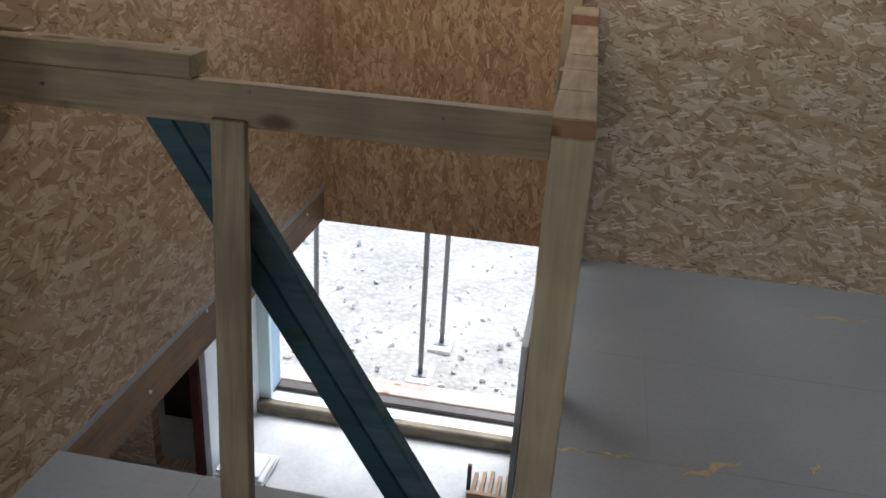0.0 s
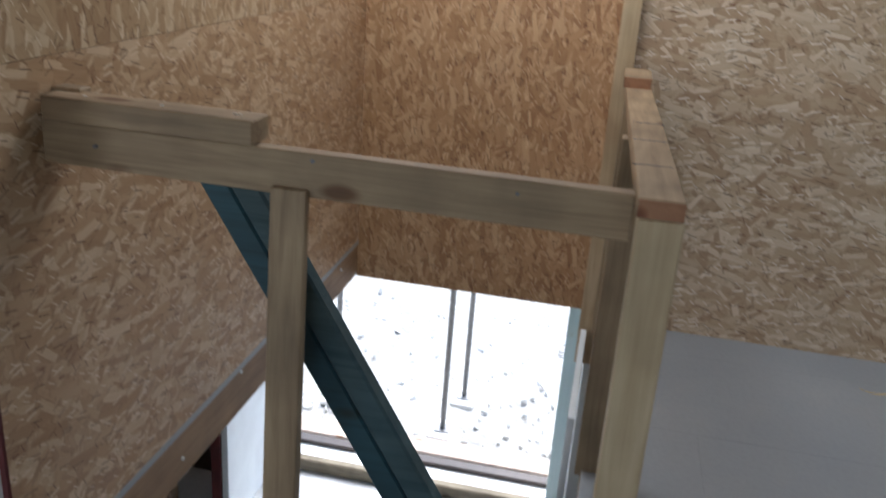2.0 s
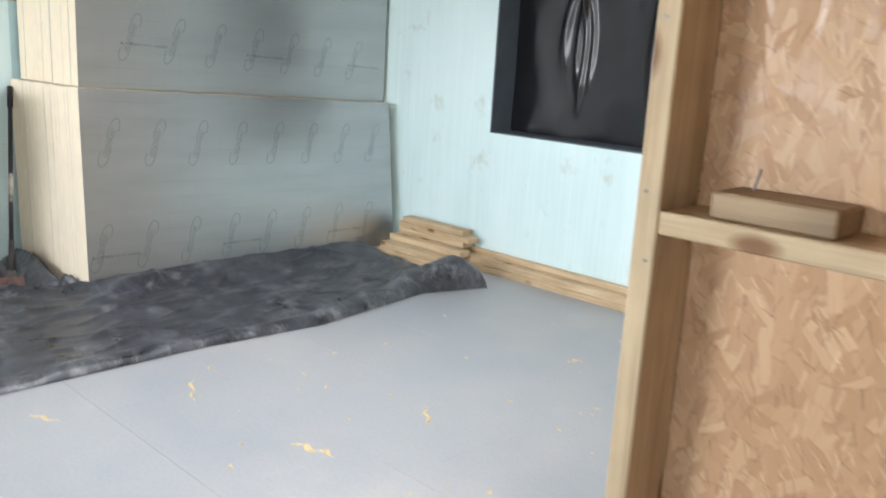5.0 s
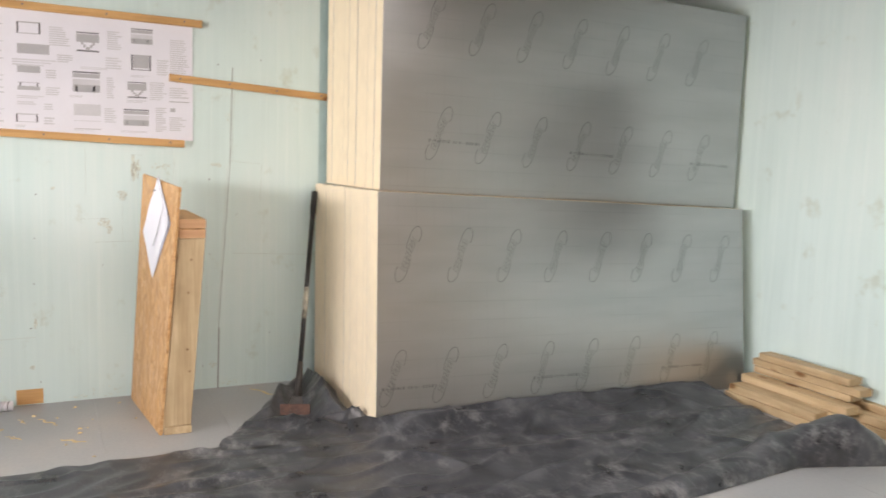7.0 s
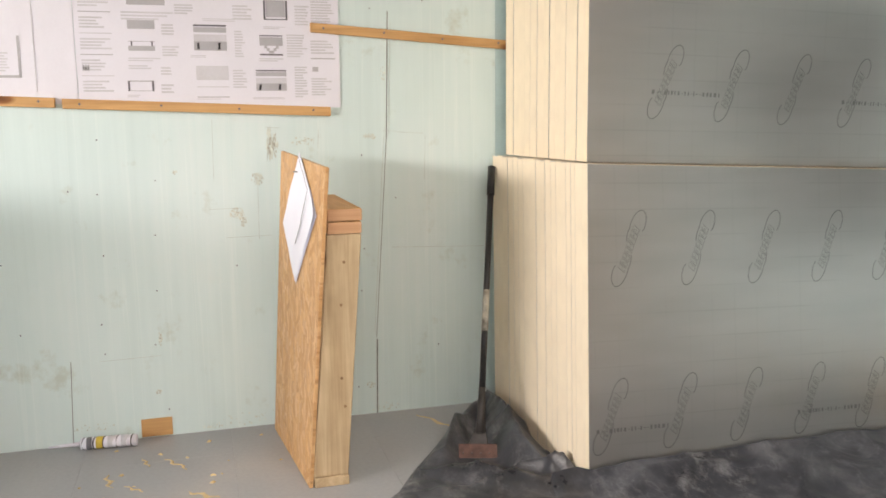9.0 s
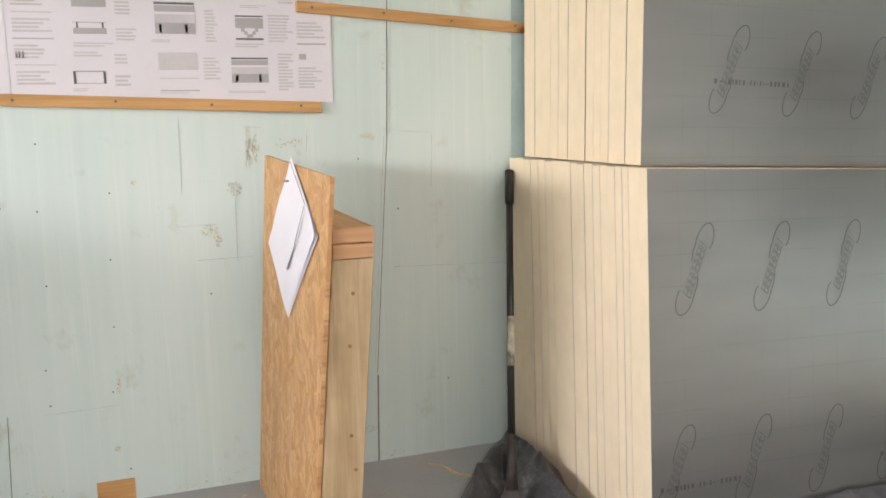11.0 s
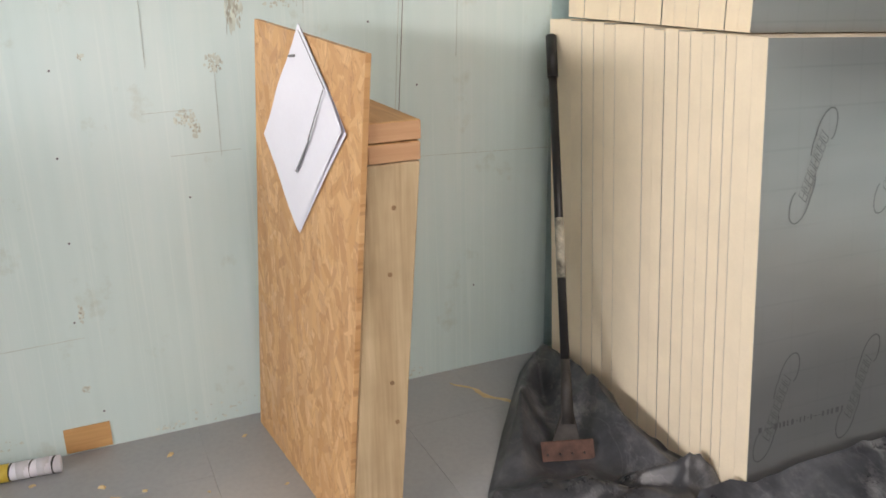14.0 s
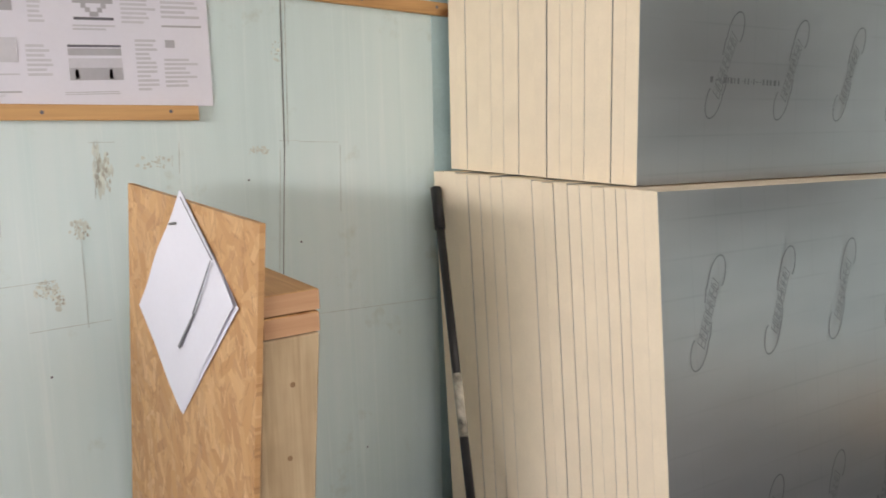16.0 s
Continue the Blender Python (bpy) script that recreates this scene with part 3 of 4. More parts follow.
side_rail = part("side_rail", solid([(-0.158, 1.752, 1.08), (-0.073, 1.752, 1.08), (-0.105, 3.66, 1.005), (-0.2, 3.66, 1.005), (-0.158, 1.752, 1.117), (-0.073, 1.752, 1.117), (-0.105, 3.66, 1.042), (-0.2, 3.66, 1.042)]), WOOD[1], rail)
part("rail_end", box(-0.157, -0.074, 1.748, 1.7515, 1.082, 1.115, 0), END, side_rail, "reddish sawn end grain")
for y in (2.05, 2.35, 2.62):
    z = 1.117 - 0.075 * (y - 1.752) / 1.908
    part("rail_joint", box(-0.168, -0.085, y, y + 0.003, z - 0.002, z + 0.0008, 0), INK_DARK, side_rail)
end_block = part("end_block", box(-0.205, -0.105, 3.41, 3.65, 1.05, 1.09), WOOD[1], rail)
part("end_block_face", box(-0.203, -0.107, 3.406, 3.409, 1.052, 1.088, 0), END, end_block, "reddish sawn end grain")
part("side_post", box(-0.19, -0.11, 2.55, 2.6, -0.02, 1.05), WOOD[2], rail)
part("side_post", box(-0.19, -0.11, 3.58, 3.65, -0.02, 1.0), WOOD[2], rail)

for x, z in ((-0.194, 1.066), (-0.194, 1.03), (-0.383, 1.067), (-1.298, 1.051), (-0.805, 1.08)):
    part("screw", rod((x, 1.90, z), (x, 1.846 - 0.005 * (x + 0.16), z), 0.004, 8), INK_DARK, front_rail)
for x in (-1.33, -1.15, -0.985, -0.975):
    part("screw", rod((x, 1.88, 1.14), (x, 1.88, 1.1535), 0.004, 8), SCREW, spacer)
part("mounting_block", box(-1.429, -1.36, 1.905, 1.95, 1.0, 1.16), WOOD[1], rail)
for y, z in ((2.387, -0.115), (2.829, -0.03), (3.972, -0.062), (3.4, -0.1)):
    lone("coach_bolt", rod((-1.45, y, z), (-1.424, y, z), 0.007, 10), SCREW, "bright coach bolt in the brown joist", "bolt", "joist bolts")

brace = thing("timber_brace", (-0.32, 1.95, -0.2), "dark teal-stained double timber brace leaning in the stairwell", "brace")
along = Vector((0.61, 0, -1)).normalized()
across = Vector((1, 0, 0.61)).normalized()
# the upper board's lighter colour holds both dust and light from above
for name, shift, depth, material, label in (("lower_board", 0.031, 1.945, TEAL, ""), ("upper_board", 0.097, 1.938, TEAL_DUSTY_LIT, "dust-covered board, coloured lighter as if lit from above")):
    a = Vector((-1.13, depth, 1.04)) + across * shift
    part(name, beam(a, a + along * 1.42, 0.062, 0.05, up=(0, 1, 0), bevel=0.006), material, brace, label)

# ---- open stud bay ----
stud = thing("stud_frame", (-1.8, 2.2, 0.0), "open stud bay of new sawn timber beside the strand board wall", "stud frame")
part("side_stud", box(-2.13, -2.085, 2.13, 2.268, 0.045, CEIL - 0.01), PALE[2], stud)
part("sole_plate", box(-2.16, -1.5, 2.12, 2.268, 0.0, 0.043), PALE[0], stud)
part("nogging", box(-2.083, -1.505, 2.13, 2.268, 1.26, 1.3), PALE[0], stud)
part("end_stud", solid([(x, y, z) for z in (0.0, CEIL - 0.01) for x, y in ((-1.512, 1.722), (-1.4425, 1.64), (-1.4425, 1.782), (-1.512, 1.782))]), RED, stud, "red-brown painted end stud")
part("edge_strip", box(-1.4435, -1.4285, 1.628, 1.6385, 0.0, CEIL - 0.01, 0.001), RED, stud, "red-brown painted edge strip")
lone("timber_offcut", box(-2.005, -1.80, 2.15, 2.262, 1.301, 1.345, 0.004), WOOD[0], "short sawn timber offcut resting on the nogging", "offcut")

for x, y, z in ((-2.113, 2.1295, 1.33), (-2.1, 2.1295, 1.21), (-2.113, 2.1295, 0.3), (-2.1, 2.1295, 0.62), (-2.11, 2.1295, 1.62)):
    lone("nail_head", rod((x, y + 0.01, z), (x, y - 0.0015, z), 0.0035, 8), STEEL, "dull nail head in the pale stud", "nail", "stud nails")
lone("bent_nail", rod((-1.965, 2.215, 1.34), (-1.95, 2.205, 1.385), 0.0018, 8), STEEL, "thin nail standing out of the timber offcut", "nail")

# ---- window with black sheet ----
window_1 = structure("window_1", box(-5.38, -3.86, 5.76, 5.79, 0.98, 1.99, 0), POLY, "window opening covered with black polythene")
for name, b in (("lining_left", (-5.379, -5.367, 5.502, 5.74, 0.992, 1.978)), ("lining_right", (-3.873, -3.861, 5.502, 5.74, 0.992, 1.978)), ("lining_head", (-5.379, -3.861, 5.502, 5.74, 1.979, 1.989)), ("window_sill", (-5.379, -3.861, 5.497, 5.74, 0.981, 0.991))):
    part(name, box(*b, 0.001), REVEAL, window_1)
verts, faces, NX, NZ = [], [], 120, 60
for j in range(NZ + 1):
    for i in range(NX + 1):
        u, w = i / NX, j / NZ
        x, z = -5.366 + 1.492 * u, 0.993 + 0.984 * w
        fold = 0.02 * noise.noise(Vector((x * 2.5, 0, z * 1.5))) + 0.006 * noise.noise(Vector((x * 7.0, 3, z * 4.0))) + 0.02
        for at, bend, low, width, height in ((0.36, 0.05, 0.25, 0.016, 0.03), (0.40, -0.03, 0.12, 0.014, 0.026), (0.44, -0.06, 0.3, 0.012, 0.018), (0.28, 0.08, 0.45, 0.02, 0.016), (0.74, 0.06, 0.1, 0.02, 0.016)):
            fold += height * math.exp(-((u - at - bend * (w - 0.6) ** 2 * 4) / width) ** 2) * min(1, max(0, (w - low) / 0.25))
        verts.append((x, 5.735 - fold, z))
for j in range(NZ):
    for i in range(NX):
        a = j * (NX + 1) + i
        faces.append((a, a + 1, a + NX + 2, a + NX + 1))
sheet = under(new("polythene_sheet", mesh("polythene_sheet", verts, faces, POLY, True)), window_1)

# ---- stacked insulation boards ----


def insulation_board(x0, x1, y0, y1, z0, z1, sink, foot, lean, kick, skin):
    """A board on edge; its far end sits lower by sink at the top and by foot at the bottom, its foot stands out by lean and its lower near corner by kick."""
    ob = thing("insulation_board", ((x0 + x1) / 2, (y0 + y1) / 2, z0), "foil-faced cream foam insulation board standing on edge in a stack", "insulation board", "stacked insulation boards")

    def slab(a, b, e):
        ya, yb = y0 + 0.054 * (a - x1), y0 + 0.054 * (b - x1)
        return solid([(a + lean, ya + e - kick, z0 + e), (b + lean, yb + e - kick, z0 + e), (b + lean, y1 - e, z0 - foot + e), (a + lean, y1 - e, z0 - foot + e), (a, ya + e, z1 - e), (b, yb + e, z1 - e), (b + lean * sink / (z1 - z0), y1 - e, z1 - sink - e), (a + lean * sink / (z1 - z0), y1 - e, z1 - sink - e)], 0.0)

    part("foam_core", slab(x0, x1 - skin, 0.0), PIR, ob)
    part("foil_facing", slab(x1 - skin * 0.95, x1, 0.0004), FOIL, ob, "silver-grey foil face")
    return ob


LOWER = (0.045, 0.053, 0.032, 0.038, 0.0415, 0.0415, 0.043, 0.051, 0.0415, 0.0415, 0.063, 0.063, 0.051, 0.05, 0.056, 0.056, 0.057, 0.058)
UPPER = (0.043, 0.043, 0.045, 0.048, 0.0455, 0.0455, 0.0485, 0.0485, 0.0655, 0.0655, 0.055, 0.059, 0.059, 0.041, 0.041)
fronts = []
for x_front, y0, z0, stack, gaps, foot, lean, kick in ((-6.365, 2.973, 0.006, LOWER, {5: 0.0012, 6: 0.003, 7: 0.0025, 10: 0.0015, 11: 0.001, 13: 0.0018, 15: 0.001}, 0.0, 0.13, 0.035), (-6.484, 3.028, 1.2065, UPPER, {1: 0.0025, 4: 0.001, 6: 0.003, 8: 0.0012, 11: 0.0018}, 0.1, 0.0, 0.0)):
    x = x_front
    for k, thick in enumerate(stack):
        skew = 0.054 * (x - x_front)
        dy = random.uniform(-0.0012, 0.0012) if k else 0.0
        dz = random.uniform(-0.009, 0.0) if k > 3 else -0.0006 * k
        ob = insulation_board(x - thick, x, y0 + dy + skew, y0 + 2.43 + dy + skew, z0, z0 + 1.2 + dz, 0.1, foot, lean, kick, 0.00025 if k else 0.0009)
        if not k:
            fronts.append((ob.children[1], x, y0, z0, lean))
        x -= thick + gaps.get(k, 0.0011)


def printed_mark():
    """The maker's mark as plain shapes: two open hooks and a row of outlined blocks between them."""
    verts, faces = [], []
    c, s = math.cos(-0.415), math.sin(-0.415)

    def stroke(points, w):
        n = len(points)
        base = len(verts)
        for k in range(n):
            p, q = Vector(points[max(0, k - 1)]), Vector(points[min(n - 1, k + 1)])
            d = (q - p).normalized() * (w / 2)
            for sign in (-1, 1):
                a, b = points[k][0] - d.y * sign, points[k][1] + d.x * sign
                verts.append((0, a * c - b * s, a * s + b * c))
        for k in range(n - 1):
            faces.append((base + 2 * k, base + 2 * k + 2, base + 2 * k + 3, base + 2 * k + 1))

    for sign in (1, -1):
        hook = []
        for k in range(22):
            a = math.pi * (1.12 - 1.3 * k / 21)
            hook.append((sign * (0.002 + 0.03 * math.cos(a)), sign * (0.095 + (0.058 if a > 0 else 0.03) * math.sin(a))))
        stroke([(-sign * 0.02, sign * 0.02), (-sign * 0.027, sign * 0.05)] + hook, 0.0042)
    for k in range(8):
        b, h = -0.088 + 0.0222 * k, 0.0165
        stroke([(0.016, b - 0.004), (-0.014, b + 0.006), (-0.014, b + 0.006 + h), (0.016, b - 0.004 + h), (0.016, b - 0.004)], 0.0026)
        stroke([(0.008, b + 0.006), (-0.006, b + 0.009)] if k % 2 else [(0.001, b + 0.003), (0.001, b + h)], 0.0022)
    return mesh("printed_mark", verts, faces, FOIL_PRINT)


def printed_code():
    """A line of dotted print too faint to read, as bars."""
    rnd = random.Random(5)
    verts, faces, y = [], [], 0.0
    while y < 0.3:
        w = rnd.choice((0.006, 0.009, 0.012))
        base = len(verts)
        verts.extend([(0, y, 0), (0, y + w, 0), (0, y + w, 0.016), (0, y, 0.016)] if rnd.random() < 0.75 else [(0, y, 0.006), (0, y + w, 0.006), (0, y + w, 0.009), (0, y, 0.009)])
        faces.append((base, base + 1, base + 2, base + 3))
        y += w + rnd.choice((0.006, 0.009))
    return mesh("printed_code", verts, faces, FOIL_PRINT)


mark_mesh, code_mesh = printed_mark(), printed_code()
for (face, x, y0, z0, lean), rows in zip(fronts, (((3.035, 0.262, -0.02), (3.132, 0.888, -0.04)), ((3.358, 1.508, -0.05), (3.30, 2.08, -0.05)))):
    for n, (y, z, slope) in enumerate(rows):
        for col in range(8 if y < 3.2 else 7):
            for kind, name in ((mark_mesh, "printed_mark"), (code_mesh, "printed_code")):
                if kind is code_mesh and (n or col % 3):
                    continue
                mark = under(new(name, kind), face)
                if kind is code_mesh:
                    tagged(mark, kind="stuff")
                dy = 0.297 * col - (0.06 if kind is code_mesh else 0.0)
                h = z + slope * 0.297 * col - z0 - (0.06 if kind is code_mesh and y < 3.2 else 0.045 if kind is code_mesh else 0.0)
                mark.rotation_euler = (0, -math.atan(lean / 1.2), 0) if kind is mark_mesh else (slope, -math.atan(lean / 1.2), 0)
                mark.location = (x + 0.001 + lean * (1 - h / 1.2), y + dy, z0 + h)

# ---- black membrane on the floor ----


def between(x, pairs):
    xs, ys = zip(*pairs)
    return float(np.interp(x, xs, ys))


def membrane():
    verts, faces = [], []

    def grid(nu, nv, f):
        start = len(verts)
        for j in range(nv + 1):
            for i in range(nu + 1):
                verts.append(f(i / nu, j / nv))
        for j in range(nv):
            for i in range(nu):
                a = start + j * (nu + 1) + i
                faces.append((a, a + 1, a + nu + 2, a + nu + 1))

    def main(u, v):
        y = 0.1 + 4.95 * v
        xl = between(y, [(0.1, -6.2), (1.1, -6.217), (1.4, -6.233), (2.18, -6.276), (2.5, -6.28), (2.9, -6.26), (2.96, -6.226), (5.1, -6.226)])
        xr = between(y, [(0.1, -5.05), (2, -5.03), (3, -5.03), (3.7, -4.96), (4.6, -5.08), (5.05, -4.92)])
        x = xl + (xr - xl) * u
        p = Vector((x, y, 0))
        z = 0.008 + 0.014 * max(0, noise.noise(p * 2.3)) + 0.004 * max(0, noise.noise(p * 7.0))
        z += 0.014 * max(0, 1 - abs(noise.noise(Vector((x * 2.6, y * 1.3, 5)))) * 9) + 0.010 * max(0, 1 - abs(noise.noise(Vector((x * 4.1 + y, y * 2.4, 9)))) * 8)
        if y > 2.8:
            rise = between(y, [(2.8, 0.04), (3.1, 0.085), (5.1, 0.065)])
            z += rise * max(0, 1 - (x + 6.226) / between(y, [(2.8, 0.1), (3.15, 0.2), (4.6, 0.42), (5.1, 0.5)])) ** 1.3
        fine = Vector((x * 9.0, y * 5.0, 2.0))
        z += 0.002 * abs(noise.noise(fine))
        ridge = math.exp(-((u - 0.35 - 0.05 * math.sin(y * 2)) / 0.03) ** 2)
        z += 0.012 * ridge
        roll = between(y, [(0.1, 0.02), (2, 0.025), (3.6, 0.035), (4.4, 0.06), (4.75, 0.13), (4.95, 0.19), (5.05, 0.12)])
        width = between(y, [(0.1, 0.05), (3.6, 0.07), (4.4, 0.12), (5.05, 0.2)])
        e = (xr - x) / width
        if e < 2:
            z += roll * max(0, math.sin(math.pi * min(1, max(0, e) / 2 + 0.0))) ** 0.6
        return (x, y, z if u < 0.999 else 0.004)

    def fold(x, y, a, b, ha, hb, width):
        """The height of a crease from a to b, with a sharp crest."""
        dx, dy = b[0] - a[0], b[1] - a[1]
        k = min(1, max(0, ((x - a[0]) * dx + (y - a[1]) * dy) / (dx * dx + dy * dy)))
        d = math.hypot(x - a[0] - k * dx, y - a[1] - k * dy) / width
        return (ha + (hb - ha) * k) * max(0, 1 - d) ** 1.2

    def flap(u, v):
        y = 2.17 + 0.76 * v
        xl = between(y, [(2.17, -6.28), (2.348, -6.58), (2.522, -6.83), (2.768, -7.16), (2.85, -7.24), (2.93, -7.26)])
        x = xl + (-6.2 - xl) * u
        p = Vector((x, y, 3.3))
        z = 0.008 + 0.02 * abs(noise.noise(p * 5.2)) + 0.012 * abs(noise.noise(p * 13.0))
        z += 0.02 * max(0, 1 - abs(noise.noise(p * 3.1 + Vector((4, 1, 0)))) * 6)
        bar = max(fold(x, y, (-7.2, 2.845), (-6.9, 2.84), 0.1, 0.13, 0.1), fold(x, y, (-6.9, 2.84), (-6.56, 2.8), 0.13, 0.1, 0.11), fold(x, y, (-6.56, 2.8), (-6.42, 2.83), 0.1, 0.05, 0.09))
        bar = max(bar, fold(x, y, (-6.99, 2.67), (-6.66, 2.5), 0.1, 0.06, 0.085), fold(x, y, (-6.99, 2.67), (-7.16, 2.83), 0.1, 0.1, 0.08))
        bar = max(bar, fold(x, y, (-6.42, 2.73), (-6.37, 2.895), 0.055, 0.085, 0.06), fold(x, y, (-6.5, 2.5), (-6.3, 2.75), 0.04, 0.05, 0.09))
        z += bar
        z *= 1 - 0.9 * math.exp(-((x + 6.62) / 0.08) ** 2 - ((y - 2.6) / 0.09) ** 2)
        z *= 1 - 0.8 * math.exp(-((x + 6.8) / 0.09) ** 2 - ((y - 2.69) / 0.05) ** 2)
        if x > -6.36:
            z = z * max(0, (-6.2 - x) / 0.16) + 0.012
        return (x, y, max(0.006, z * min(1, 0.1 + u * 9)))

    grid(90, 260, main)
    grid(110, 90, flap)
    return mesh("floor_membrane", verts, faces, MEMBRANE, True)


tagged(new("floor_membrane", membrane()), "crumpled dusty black plastic membrane spread on the floor", "plastic sheet")

# ---- timbers along the north wall ----
for x0, x1, y0, z0, h in ((-6.2, -3.2, 5.36, 0.0, 0.045), (-6.2, -3.0, 5.36, 0.046, 0.045), (-5.6, -2.9, 5.44, 0.092, 0.04), (-6.1, -5.3, 5.1, 0.0, 0.045), (-6.08, -5.45, 5.12, 0.046, 0.045), (-6.1, -5.35, 5.2, 0.0, 0.045), (-6.08, -5.4, 5.22, 0.046, 0.045), (-6.1, -5.35, 5.24, 0.092, 0.045),
                         (-6.1, -5.42, 5.33, 0.138, 0.04), (-6.12, -5.36, 5.34, 0.179, 0.04), (-6.08, -5.44, 5.34, 0.22, 0.04)):
    a, b = random.uniform(-0.01, 0.01), random.uniform(-0.01, 0.01)
    w = 0.05 if y0 > 5.4 else 0.1
    lone("timber_length", solid([(x0, y0 + a, z0), (x1, y0 + b, z0), (x1, y0 + w + b, z0), (x0, y0 + w + a, z0), (x0, y0 + a, z0 + h), (x1, y0 + b, z0 + h), (x1, y0 + w + b, z0 + h), (x0, y0 + w + a, z0 + h)]), PALE[0], "pale sawn timber length stacked along the wall", "timber", "timber lengths by the wall")

# ---- framed strand board panel against the west wall ----
panel = thing("framed_panel", (-6.9, 2.0, 0.0), "orange strand board on a small timber frame against the wall", "framed panel")


def warped_slab(a, b, c, d, thick, nu=8, nv=12):
    """A sheet with the corners a, b (foot) and c, d (top), slightly twisted, thick along y."""
    a, b, c, d = (Vector(q) for q in (a, b, c, d))
    bm = bmesh.new()
    layers = []
    for back in (0.0, thick):
        layers.append([[bm.verts.new(a.lerp(b, i / nu).lerp(d.lerp(c, i / nu), j / nv) + Vector((0, back, 0))) for i in range(nu + 1)] for j in range(nv + 1)])
    f, g = layers
    for j in range(nv):
        for i in range(nu):
            bm.faces.new((f[j][i], f[j][i + 1], f[j + 1][i + 1], f[j + 1][i]))
            bm.faces.new((g[j][i], g[j + 1][i], g[j + 1][i + 1], g[j][i + 1]))
        bm.faces.new((f[j][0], f[j + 1][0], g[j + 1][0], g[j][0]))
        bm.faces.new((f[j][nu], g[j][nu], g[j + 1][nu], f[j + 1][nu]))
    for i in range(nu):
        bm.faces.new((f[0][i], g[0][i], g[0][i + 1], f[0][i + 1]))
        bm.faces.new((f[nv][i], f[nv][i + 1], g[nv][i + 1], g[nv][i]))
    return bm


BOARD = [Vector(q) for q in ((-7.24, 1.87, 0.0), (-6.558, 1.937, 0.0), (-6.531, 2.031, 1.208), (-7.139, 1.936, 1.249))]
part("board", warped_slab(*BOARD, 0.013), OSB_P, panel)
part("front_stud", solid([(-6.61, 1.949, 0.04), (-6.553, 1.955, 0.04), (-6.553, 2.085, 0.04), (-6.61, 2.085, 0.04), (-6.61, 2.022, 0.962), (-6.552, 2.03, 0.962), (-6.552, 2.158, 0.962), (-6.61, 2.158, 0.962)]), PALE[2], panel)
part("rear_stud", box(-7.18, -7.13, 1.975, 2.06, 0.04, 0.96), PALE[2], panel)
part("bottom_plate", box(-7.18, -6.55, 1.956, 2.088, 0.0, 0.038), PALE[0], panel)
part("top_plate", box(-7.17, -6.555, 2.032, 2.16, 0.964, 1.008), ORANGE[0], panel)
part("top_plate", box(-7.17, -6.553, 2.034, 2.162, 1.011, 1.056), ORANGE[0], panel)

for z0, z1, y in ((0.964, 1.008, 2.032), (1.011, 1.056, 2.034)):
    part("plate_end", box(-6.5535, -6.551, y + 0.002, y + 0.126, z0 + 0.002, z1 - 0.002, 0), PINK, panel, "pinkish sawn end grain")
for y, z in ((2.09, 0.86), (2.075, 0.7), (2.07, 0.42), (2.08, 0.31)):
    part("knot", rod((-6.56, y, z), (-6.5512, y, z), 0.006, 10), BROWN[2], panel, "small dark knot")

# ---- joints, fixings and scuffs of the west wall ----
JOINT = plain("dusty_board_joint", (0.2, 0.23, 0.215), 0.85, vary=0.35, scale=25)
FAINT = plain("faint_wall_line", (0.5, 0.57, 0.54), 0.85, vary=0.3, scale=30)
structure("trim_blue_strip", box(-7.2988, -7.2965, 2.948, 3.32, 0.015, CEIL - 0.02, 0), plain("grey_blue_strip", (0.36, 0.5, 0.51), 0.6), "grey-blue membrane strip behind the stacked boards")
for y1, z1, y2, z2, w in ((2.44, 1.85, 2.425, 1.3, 0.004), (2.452, 1.8, 2.437, 1.31, 0.002), (2.425, 1.3, 2.36, 0.37, 0.0025), (2.412, 1.3, 2.352, 0.4, 0.002), (2.362, 0.36, 2.355, 0.0, 0.006), (1.035, 0.37, 1.02, 0.0, 0.003), (2.118, 1.335, 2.113, 1.25, 0.002), (1.664, 1.382, 1.66, 1.122, 0.0015), (1.9, 1.35, 1.89, 1.2, 0.002), (1.845, 1.1, 1.842, 0.86, 0.0015), (2.607, 1.3, 2.6, 1.1, 0.0015), (2.097, 1.3, 2.095, 1.27, 0.002)):
    part("board_joint", solid([(-7.2998, y2 - w / 2, z2), (-7.2985, y2 - w / 2, z2), (-7.2985, y2 + w / 2, z2), (-7.2998, y2 + w / 2, z2), (-7.2998, y1 - w / 2, z1), (-7.2985, y1 - w / 2, z1), (-7.2985, y1 + w / 2, z1), (-7.2998, y1 + w / 2, z1)], 0), JOINT if w > 0.0022 else FAINT, wall_west)
for y1, z1, y2, z2 in ((1.635, 0.996, 1.775, 0.998), (1.885, 1.345, 1.95, 1.343), (1.7, 0.87, 1.9, 0.872), (2.41, 1.324, 2.47, 1.322), (2.47, 1.318, 2.6, 1.31), (2.44, 0.79, 2.95, 0.77), (1.15, 0.36, 1.4, 0.365)):
    part("board_joint", solid([(-7.2998, y1, z1), (-7.2988, y1, z1), (-7.2988, y2, z2), (-7.2998, y2, z2), (-7.2998, y1, z1 + 0.0018), (-7.2988, y1, z1 + 0.0018), (-7.2988, y2, z2 + 0.0018), (-7.2998, y2, z2 + 0.0018)], 0), FAINT, wall_west)
